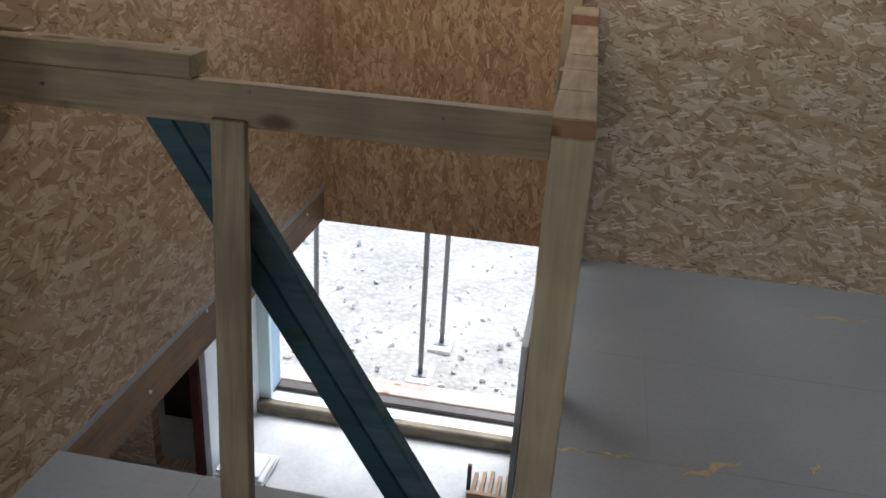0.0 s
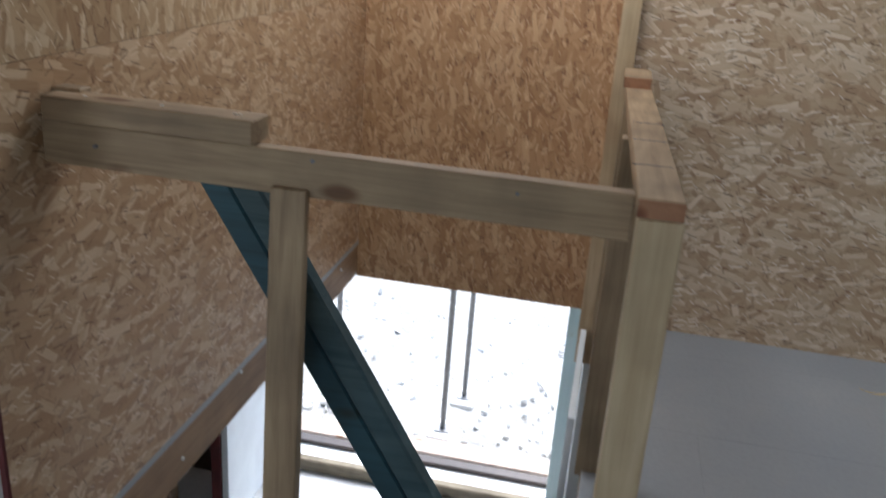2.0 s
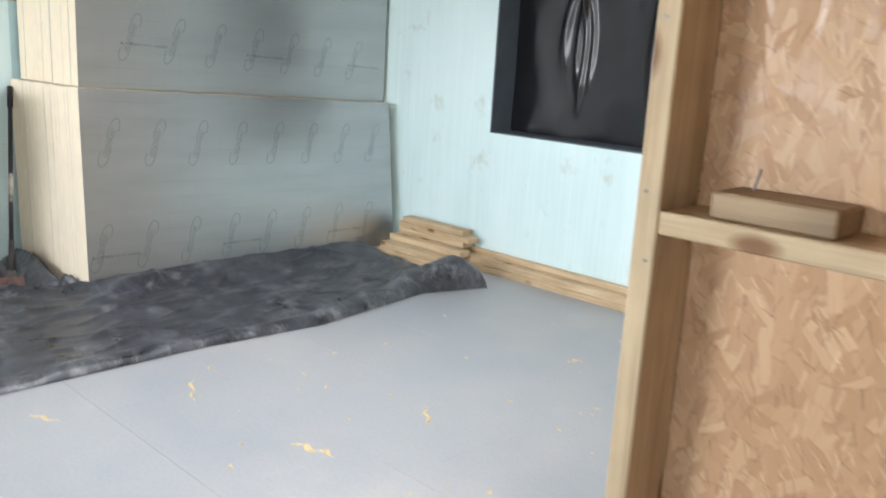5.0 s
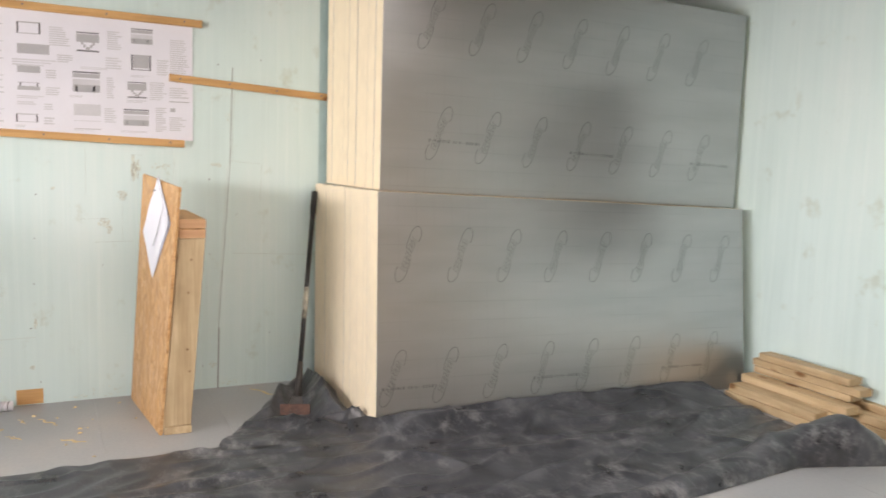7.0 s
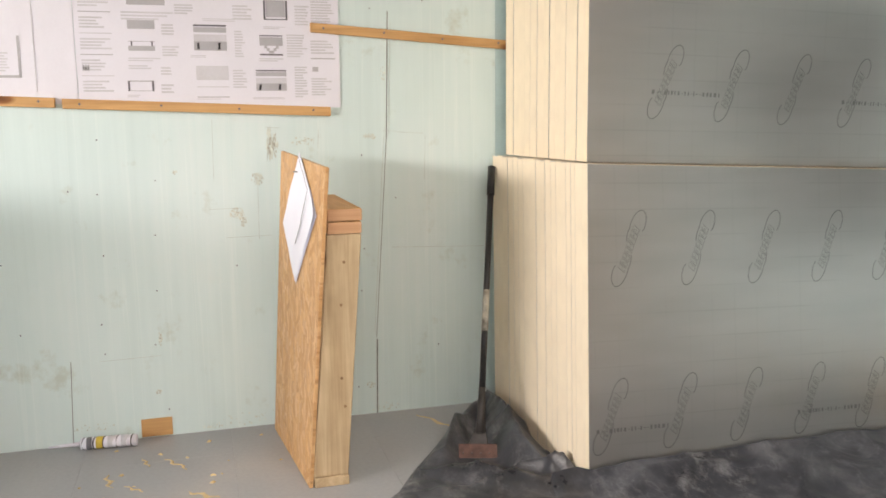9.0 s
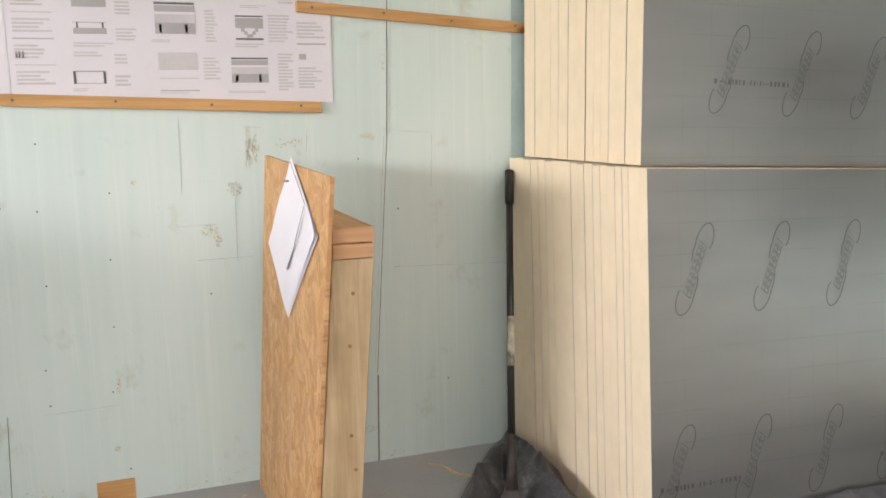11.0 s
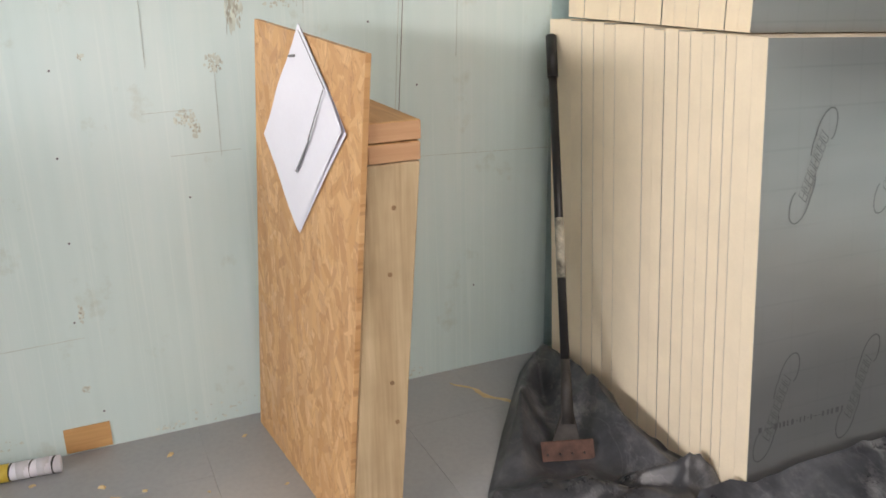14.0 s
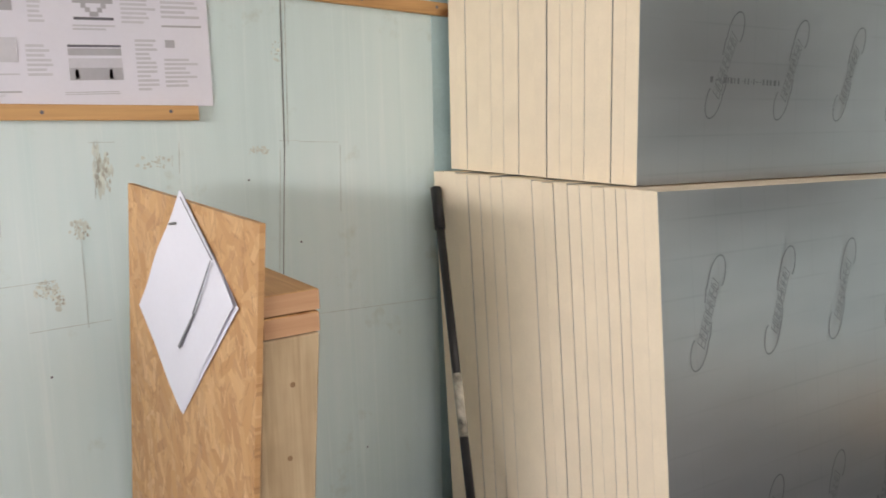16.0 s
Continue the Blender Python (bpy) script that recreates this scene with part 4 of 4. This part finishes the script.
fixing = mesh("fixing", [(0.001, 0, 0)] + [(0.001, 0.0026 * math.cos(k * math.pi / 4), 0.0026 * math.sin(k * math.pi / 4)) for k in range(8)] + [(0, 0.0034 * math.cos(k * math.pi / 4), 0.0034 * math.sin(k * math.pi / 4)) for k in range(8)], [(0, 1 + k, 1 + (k + 1) % 8) for k in range(8)] + [(1 + k, 9 + k, 9 + (k + 1) % 8, 1 + (k + 1) % 8) for k in range(8)], INK_DARK)
for y, z in ((1.2, 1.304), (1.187, 1.077), (1.168, 0.522), (1.4, 0.654), (1.38, 0.417), (1.74, 0.745), (2.31, 1.217), (2.294, 0.594), (2.312, 0.79), (1.42, 1.129), (1.075, 1.093), (2.269, 0.136), (2.463, 1.019), (2.66, 0.31), (1.862, 1.107), (1.406, 0.896), (1.173, 0.392), (1.195, 0.819), (1.42, 0.12), (2.36, 1.86), (2.6, 1.9), (0.8, 0.8), (0.85, 0.5)):
    mark = under(new("fixing", fixing), wall_west)
    mark.location = (-7.2999, y, z)
rnd = random.Random(8)


def torn(y, z, w, h, count, tall):
    """A torn scuff: small ragged flecks of two tones strewn over an oval, longer upright where tall is more than one."""
    for material in (SCUFF, SCUFF_DARK):
        bm = bmesh.new()
        for _ in range(count):
            a, r = rnd.random() * 6.28, rnd.random() ** 0.6
            cy, cz, size = y + w * r * math.cos(a), z + h * r * math.sin(a), rnd.uniform(0.0025, 0.008) * (1.0 if material is SCUFF else 0.5)
            n, depth = 9, -7.2993 if material is SCUFF else -7.2986
            bm.faces.new([bm.verts.new((depth + 0.0002 * rnd.random(), cy + size * rnd.uniform(0.4, 1.0) * math.cos(6.283 * k / n), cz + tall * size * rnd.uniform(0.4, 1.0) * math.sin(6.283 * k / n))) for k in range(n)])
        part("scuff", bm, material, wall_west, "torn beige scuff")


SCUFF = plain("beige_scuff", (0.6, 0.66, 0.6), 0.8, vary=0.25, scale=30)
SCUFF_DARK = plain("brown_scuff", (0.46, 0.47, 0.4), 0.85, vary=0.3, scale=30)
for y, z, w, h, count, tall in ((1.905, 1.28, 0.014, 0.065, 26, 4.0), (1.925, 1.27, 0.012, 0.05, 14, 3.0), (1.845, 1.125, 0.026, 0.028, 26, 1.2), (1.752, 0.978, 0.03, 0.024, 30, 1.2), (1.775, 0.945, 0.016, 0.03, 12, 1.5), (2.345, 1.3, 0.032, 0.012, 22, 0.8), (2.05, 1.285, 0.05, 0.022, 14, 1.0), (1.38, 0.2, 0.012, 0.012, 8, 1.0), (1.6, 0.02, 0.05, 0.012, 12, 0.8), (1.1, 0.07, 0.09, 0.018, 16, 0.8),
                             (2.33, 0.14, 0.02, 0.02, 10, 1.0), (1.4, 0.44, 0.012, 0.03, 10, 1.5), (1.498, 1.161, 0.01, 0.008, 6, 1.0), (2.42, 1.58, 0.03, 0.035, 14, 0.7), (2.39, 0.03, 0.08, 0.02, 16, 0.7), (1.8, 0.04, 0.2, 0.03, 20, 0.8)):
    torn(y, z, w, h, count, tall)

# ---- battens and drawings on the west wall ----
for a, b, z1, z2 in ((0.2, 1.055, 1.49, 1.455), (1.082, 2.172, 1.452, 1.412), (2.095, 3.02, 1.772, 1.708), (0.9, 2.27, 2.10, 2.07)):
    strip = lone("wall_batten", solid([(-7.298, a, z1 - 0.02), (-7.274, a, z1 - 0.02), (-7.274, b, z2 - 0.02), (-7.298, b, z2 - 0.02), (-7.298, a, z1 + 0.02), (-7.274, a, z1 + 0.02), (-7.274, b, z2 + 0.02), (-7.298, b, z2 + 0.02)], 0.002), ORANGE[1], "orange-brown timber batten screwed to the wall", "batten", "wall battens")
    for k in range(4):
        y = a + (b - a) * (0.06 + 0.29 * k)
        z = z1 + (z2 - z1) * (y - a) / (b - a) + 0.004 * (k % 2)
        part("screw", rod((-7.28, y, z), (-7.2725, y, z), 0.005, 8), INK_DARK, strip)


def sheet_on_wall(label, y0, y1, z0, z1, drawings):
    ob = thing("drawing_sheet", (-7.295, (y0 + y1) / 2, z0), label, "construction drawing", "drawing sheets")
    leaf = part("paper", box(-7.297, -7.295, y0, y1, z0, z1, 0), PAPER, ob)
    for kind, a, b, c, d, material in drawings:
        bm = bmesh.new()
        rows = [(c, d)]
        if kind == "text_block":
            n = max(2, int((d - c) / 0.011))
            rows = [(c + (d - c) * k / n, c + (d - c) * (k + 0.55) / n) for k in range(n)]
        for lo, hi in rows:
            end = b - (random.uniform(0, 0.4) * (b - a) if kind == "text_block" else 0)
            bm.faces.new([bm.verts.new((-7.2935, y, z)) for y, z in ((a, lo), (end, lo), (end, hi), (a, hi))])
        part(kind, bm, material, leaf)
    return ob


def detail(kind, y0, y1, z0, z1):
    """One printed building section as flat blocks."""
    h, w = z1 - z0, y1 - y0
    posts = [("drawing", y0 + w * q, y0 + w * q + 0.009, z0 + 0.04 * h, z0 + 0.3 * h, INK_DARK) for q in (0.1, 0.74)]
    sides = [("drawing", y, y + 0.008, z0, z1, INK_DARK) for y in (y0, y1 - 0.008)]
    if kind == "solid":
        return [("drawing", y0, y1, z0, z1, INK)]
    if kind == "half":
        return [("drawing", y0, y1, z0, z0 + 0.5 * h, INK), ("drawing", y0, y1, z1 - 0.06 * h, z1, INK)] + [("drawing", y, y + 0.006, z0 + 0.5 * h, z1, INK_DARK) for y in (y0 + 0.01, y1 - 0.014)]
    if kind == "frame":
        return sides + [("drawing", y0, y1, z1 - 0.1 * h, z1, INK), ("drawing", y0 + 0.01, y1 - 0.01, z0, z0 + 0.06 * h, INK)]
    if kind == "shed":
        return posts + [("drawing", y0, y1, z0, z0 + 0.35 * h, INK), ("drawing", y0, y1, z0 + 0.35 * h, z0 + 0.62 * h, INK_PALE), ("drawing", y0, y1, z0 + 0.7 * h, z0 + 0.9 * h, INK), ("drawing", y0, y1, z1 - 0.07 * h, z1, INK_DARK)]
    if kind == "posts":
        return sides + [("drawing", y0 + 0.01, y1 - 0.01, z0 + 0.14 * h, z1, INK), ("drawing", y0, y1, z0, z0 + 0.05 * h, INK_DARK)]
    if kind == "truss":
        return [("drawing", y0, y1, z0 + 0.48 * h, z0 + 0.9 * h, INK), ("drawing", y0, y1, z1 - 0.06 * h, z1, INK_DARK), ("drawing", y0, y1, z0, z0 + 0.08 * h, INK_DARK)] + [("drawing", y0 + w * q, y0 + w * q + 0.012, z0 + r * h, z0 + (r + 0.14) * h, INK) for q, r in ((0.2, 0.34), (0.3, 0.22), (0.4, 0.1), (0.7, 0.34), (0.6, 0.22), (0.5, 0.1))]
    return [("drawing", y0, y1, z0 + 0.55 * h, z1, INK_PALE), ("drawing", y0, y1, z0 + 0.32 * h, z0 + 0.35 * h, INK_PALE), ("drawing", y0, y1, z0, z0 + 0.03 * h, INK)]


prints = []
for kind, *span in (("solid", 1.348, 1.455, 1.754, 1.789), ("half", 1.348, 1.452, 1.666, 1.705), ("frame", 1.337, 1.439, 1.502, 1.545), ("shed", 1.608, 1.741, 1.67, 1.776), ("pale", 1.611, 1.743, 1.475, 1.607), ("posts", 1.899, 2.0, 1.801, 1.882), ("truss", 1.878, 1.975, 1.652, 1.737), ("shed", 1.857, 1.986, 1.503, 1.591), ("solid", 1.35, 1.5, 1.85, 1.9), ("truss", 1.63, 1.74, 1.88, 1.98), ("shed", 1.9, 2.01, 1.94, 2.02), ("frame", 1.35, 1.46, 1.95, 2.01)):
    prints.extend(detail(kind, *span))
for y0, y1, z0, z1 in ((1.481, 1.556, 1.732, 1.78), (1.48, 1.555, 1.646, 1.691), (1.47, 1.531, 1.569, 1.606), (1.468, 1.533, 1.494, 1.536), (1.774, 1.819, 1.644, 1.758), (1.761, 1.823, 1.515, 1.596), (1.771, 1.852, 1.799, 1.864), (1.993, 2.082, 1.646, 1.746), (2.022, 2.078, 1.475, 1.611), (2.031, 2.093, 1.781, 1.868), (2.095, 2.201, 1.661, 1.723), (2.094, 2.186, 1.483, 1.562)):
    prints.append(("text_block", y0, y1, z0, z1, INK_PALE))
for y0, y1, z0, z1 in ((1.345, 1.491, 1.624, 1.642), (1.344, 1.442, 1.592, 1.612), (1.333, 1.385, 1.477, 1.49), (1.592, 1.668, 1.641, 1.653), (1.609, 1.734, 1.466, 1.473), (1.842, 1.995, 1.467, 1.477), (1.896, 1.999, 1.763, 1.776), (1.874, 1.977, 1.627, 1.644), (1.326, 1.535, 1.79, 1.829), (1.647, 1.796, 1.79, 1.805), (1.536, 1.621, 1.817, 1.861), (2.1, 2.2, 1.75, 1.98), (1.5, 1.6, 1.9, 2.0), (1.78, 1.86, 1.9, 2.0)):
    prints.append(("text_block", y0, y1, z0, z1, INK_PALE))
for k in range(6):
    z = 1.5 + 0.085 * k
    prints.append(("text_block", 1.165, 1.285 - 0.02 * (k % 2), z, z + 0.05, INK_PALE))
    prints.append(("drawing", 1.163, 1.287, z + 0.062, z + 0.066, INK if k % 2 else INK_PALE))
prints.extend([("drawing", 2.094, 2.2, 1.638, 1.643, INK), ("drawing", 2.1, 2.125, 1.585, 1.605, INK)] + [("drawing", 1.168 + 0.01 * k, 1.172 + 0.01 * k, 1.585, 1.607, INK_DARK) for k in range(3)])
sheet_on_wall("white printed construction drawing sheet with grey details", 1.145, 2.22, 1.43, 2.08, prints)
sheet_on_wall("white construction drawing sheet with thin lines", 0.3, 1.143, 1.45, 2.09, [("drawing", 0.93, 0.94, 1.56, 1.72, INK), ("drawing", 0.6, 0.94, 1.555, 1.565, INK), ("text_block", 0.85, 0.9, 1.58, 1.66, INK_PALE), ("drawing", 0.99, 0.993, 1.5, 1.9, INK_PALE)])

# ---- loose sheet on the panel, sealant tube, scraper, glue ----


def on_panel(x, z, off=0.0):
    """The point of the strand board's face at x and z, or off in front of it."""
    a, b, c, d = BOARD
    k = z / 1.23
    left, right = a.lerp(d, k), b.lerp(c, k)
    f = (x - left.x) / (right.x - left.x)
    return Vector((x, left.y + (right.y - left.y) * f - off, z))


page = thing("paper_sheet", on_panel(-6.87, 0.73), "curled white paper sheet nailed to the strand board panel", "paper sheet")
N = 16
A, B, C, D = (Vector(p) for p in ((-6.858, 1.254), (-6.606, 1.034), (-6.872, 0.735), (-7.098, 0.95)))


def leaf(name, shift, curl, back):
    verts, faces = [], []
    for j in range(N + 1):
        for i in range(N + 1):
            u, v = i / N, j / N
            q = A.lerp(B, u).lerp(D.lerp(C, u), v) + Vector(shift)
            if not i:
                q += Vector((0.006, 0.0)) * math.sin(v * 9.0) * v * (1 - v) * 4
            verts.append(on_panel(q.x, q.y, back + 0.001 + curl * (u * (1 - v)) ** 2 + 0.003 * u * v + 0.002 * math.sin(7 * u + 3 * v) * u))
    for j in range(N):
        for i in range(N):
            a = j * (N + 1) + i
            faces.append((a, a + N + 1, a + N + 2, a + 1))
    return under(new(name, mesh(name, verts, faces, PAPER, True)), page)


leaf("page", (0, 0), 0.008, 0.002)
leaf("page", (0.006, -0.006), 0.002, 0.0)


def dark_stroke(name, a, b, wa, wb, off):
    pa, pb = on_panel(*a, off), on_panel(*b, off)
    part(name, solid([(pb.x, pb.y, pb.z), (pb.x + wb, pb.y, pb.z), (pb.x + wb, pb.y + 0.001, pb.z), (pb.x, pb.y + 0.001, pb.z), (pa.x, pa.y, pa.z), (pa.x + wa, pa.y, pa.z), (pa.x + wa, pa.y + 0.001, pa.z), (pa.x, pa.y + 0.001, pa.z)], 0), INK_DARK, page)


dark_stroke("pencil_line", (-6.705, 1.115), (-6.79, 0.985), 0.005, 0.009, 0.0125)
dark_stroke("pencil_line", (-6.79, 0.985), (-6.872, 0.892), 0.009, 0.016, 0.01)
# painted shadow line under the paper's curled upper right edge
dark_stroke("torn_edge", (-6.835, 1.24), (-6.695, 1.118), 0.005, 0.008, 0.0145)
p = on_panel(-6.879, 1.176)
part("nail", rod((p.x, p.y + 0.01, p.z), (p.x, p.y - 0.02, p.z), 0.003, 8), STEEL, page)

tube = thing("sealant_tube", (-7.2, 1.17, 0.0), "white sealant cartridge with black and yellow print lying on the floor", "sealant tube")
cartridge = part("cartridge", rod((-7.235, 1.06, 0.027), (-7.215, 1.285, 0.027), 0.025, 20), PAPER, tube)
part("nozzle", rod((-7.235, 1.06, 0.027), (-7.25, 0.93, 0.02), 0.010, 12, 0.004), PAPER, tube)
for y, w, material in ((1.072, 0.004, BLACK), (1.084, 0.022, INK_DARK), (1.113, 0.006, BLACK), (1.121, 0.03, YELLOW), (1.153, 0.005, BLACK), (1.168, 0.034, INK_PALE), (1.208, 0.004, BLACK), (1.222, 0.034, INK_PALE), (1.266, 0.005, BLACK)):
    x = -7.235 + 0.02 * (y - 1.06) / 0.225
    part("print_band", rod((x, y, 0.027), (x + 0.002, y + w, 0.027), 0.0256, 20), material, cartridge)
lone("tape_patch", box(-7.2985, -7.2955, 1.3, 1.43, 0.005, 0.085, 0), ORANGE[1], "orange-brown tape patch at the foot of the wall", "tape")

scraper = thing("floor_scraper", (-6.63, 2.63, 0.01), "long black-handled floor scraper with rusty blade leaning on boards", "scraper")
foot, top = Vector((-6.645, 2.645, 0.05)), Vector((-7.228, 2.905, 1.142))
dirn = (top - foot).normalized()
handle = part("handle", rod(foot + dirn * 0.2, top, 0.0135), BLACK, scraper)
part("grip", rod(top - dirn * 0.13, top + dirn * 0.01, 0.0175), BLACK, handle)
band = part("label_band", rod(foot + dirn * 0.485, foot + dirn * 0.672, 0.0142), LABEL, handle, "torn white label")
part("socket", rod(foot + dirn * 0.05, foot + dirn * 0.24, 0.02, 12, 0.0145), DARK_STEEL, scraper, "splashed dark steel socket")
part("shoe", solid([(-6.665, 2.6, 0.05), (-6.63, 2.675, 0.05), (-6.636, 2.679, 0.05), (-6.671, 2.604, 0.05), (foot + dirn * 0.1) + Vector((0.004, -0.012, 0)), (foot + dirn * 0.1) + Vector((0.012, 0.012, 0)), (foot + dirn * 0.1) + Vector((-0.004, 0.018, 0)), (foot + dirn * 0.1) + Vector((-0.012, -0.008, 0))], 0.002), DARK_STEEL, scraper)
for k in range(4):
    part("rivet", rod((-6.642 + 0.0116 * k, 2.572 + 0.034 * k, 0.03), (-6.632 + 0.0116 * k, 2.569 + 0.034 * k, 0.031), 0.0028, 8), BLACK, scraper)
part("blade", solid([(-6.635, 2.553, 0.012), (-6.585, 2.7, 0.012), (-6.595, 2.705, 0.012), (-6.645, 2.558, 0.012), (-6.66, 2.559, 0.062), (-6.61, 2.706, 0.062), (-6.614, 2.708, 0.062), (-6.664, 2.561, 0.062)], 0.001), RUST, scraper, "rusty steel blade")


def glue(x, y, length, width, turn, seed):
    """A dried bead of flooring glue, uneven along its length."""
    rnd = random.Random(seed)
    n, verts, faces = 14, [], []
    c, s = math.cos(turn), math.sin(turn)
    for k in range(n + 1):
        u = (k / n - 0.5) * length
        bend = 0.3 * width * math.sin(k * 0.9 + seed)
        w = width * (0.25 + 0.75 * rnd.random()) * math.sin(math.pi * (k + 0.4) / (n + 0.8)) * 0.5
        for side, h in ((-1, 0.0005), (0, 0.004 + 0.004 * rnd.random()), (1, 0.0005)):
            a, b = u, bend + side * w
            verts.append((x + a * c - b * s, y + a * s + b * c, 0.0008 + h * 0.6))
    for k in range(n):
        for j in range(2):
            a = k * 3 + j
            faces.append((a, a + 3, a + 4, a + 1))
    tagged(new("glue_smear", mesh("glue_smear", verts, faces, GLUE, True)), "dried yellow glue smear on the grey floor", "glue smear", "glue smears")


SMEARS = [(0.38, 2.29, 0.22, 0.035, 0.6), (-0.03, 2.275, 0.12, 0.02, 0.1), (0.965, 3.41, 0.25, 0.03, 0.0), (0.68, 2.37, 0.08, 0.02, 1.0), (0.1, 2.28, 0.1, 0.02, 0.0),
          (-3.79, 2.74, 0.2, 0.05, 0.3), (-3.74, 3.31, 0.2, 0.03, -0.7), (-3.73, 4.39, 0.1, 0.05, 1.2), (-4.59, 2.675, 0.25, 0.03, -0.5), (-4.7, 2.07, 0.16, 0.03, 0.4), (-3.31, 2.17, 0.15, 0.03, 0.2), (-3.15, 2.15, 0.1, 0.03, 1.2),
          (-6.95, 1.45, 0.16, 0.03, 0.6), (-6.7, 1.1, 0.2, 0.035, 1.5), (-6.85, 1.2, 0.14, 0.03, 0.2), (-6.62, 1.55, 0.14, 0.03, 0.9), (-7.0, 1.33, 0.1, 0.02, 0.3), (-7.08, 2.6, 0.3, 0.03, 0.5), (-6.75, 1.3, 0.1, 0.02, 0.8)]
for k, (x, y, length, width, turn) in enumerate(SMEARS):
    glue(x, y, length, width, turn, k)

crumb = mesh("debris_chip", [(-0.012, -0.006, 0), (0.013, -0.008, 0), (0.009, 0.007, 0), (-0.01, 0.009, 0), (-0.006, -0.003, 0.006), (0.007, -0.003, 0.007), (0.004, 0.004, 0.005), (-0.005, 0.005, 0.006)], HEX, GLUE)
rnd = random.Random(12)
for k in range(60):
    x, y = (rnd.uniform(-7.2, -6.35), rnd.uniform(0.9, 2.0)) if k % 3 == 0 else (rnd.uniform(-4.8, -2.6), rnd.uniform(1.6, 5.0))
    chip = tagged(new("debris_chip", crumb), "tiny pale crumb of glue and wood on the floor", "debris", "floor debris")
    chip.location, chip.rotation_euler, chip.scale = (x, y, 0.0005), (0, 0, rnd.random() * 6), (rnd.uniform(0.4, 1.0),) * 3

# ---- floor boards ----
floor = structure("floor", box(-7.3, -1.44, -3.2, 5.5, -0.028, -0.0245, 0), FLOOR, "grey coated chipboard floor with glued joints")


def minus(r, h):
    """The rectangle r without the rectangle h, as rectangles."""
    x0, x1, y0, y1 = r
    a, b, c, d = max(x0, h[0]), min(x1, h[1]), max(y0, h[2]), min(y1, h[3])
    if a >= b or c >= d:
        return [r]
    out = [(x0, x1, y0, c), (x0, x1, d, y1), (x0, a, c, d), (b, x1, c, d)]
    return [q for q in out if q[1] - q[0] > 0.005 and q[3] - q[2] > 0.005]


HOLE = (-1.428, -0.17, 1.9, 4.25)
y, row = -3.2 + (2.28 + 3.2) % 0.6 - 0.6, 0
while y < 5.5:
    x = -7.3 - (0.9 if row % 2 else 2.1)
    while x < 2.6:
        r = (max(x, -7.3), min(x + 2.4, 2.6), max(y, -3.2), min(y + 0.6, 5.5))
        if r[1] > r[0] and r[3] > r[2]:
            for a, b, c, d in minus(r, HOLE):
                under(as_object("floor_panel", box(a + 0.0003, b - 0.0003, c + 0.0003, d - 0.0003, -0.024, 0.0, 0.0006), FLOOR), floor)
        x += 2.4
    y, row = y + 0.6, row + 1
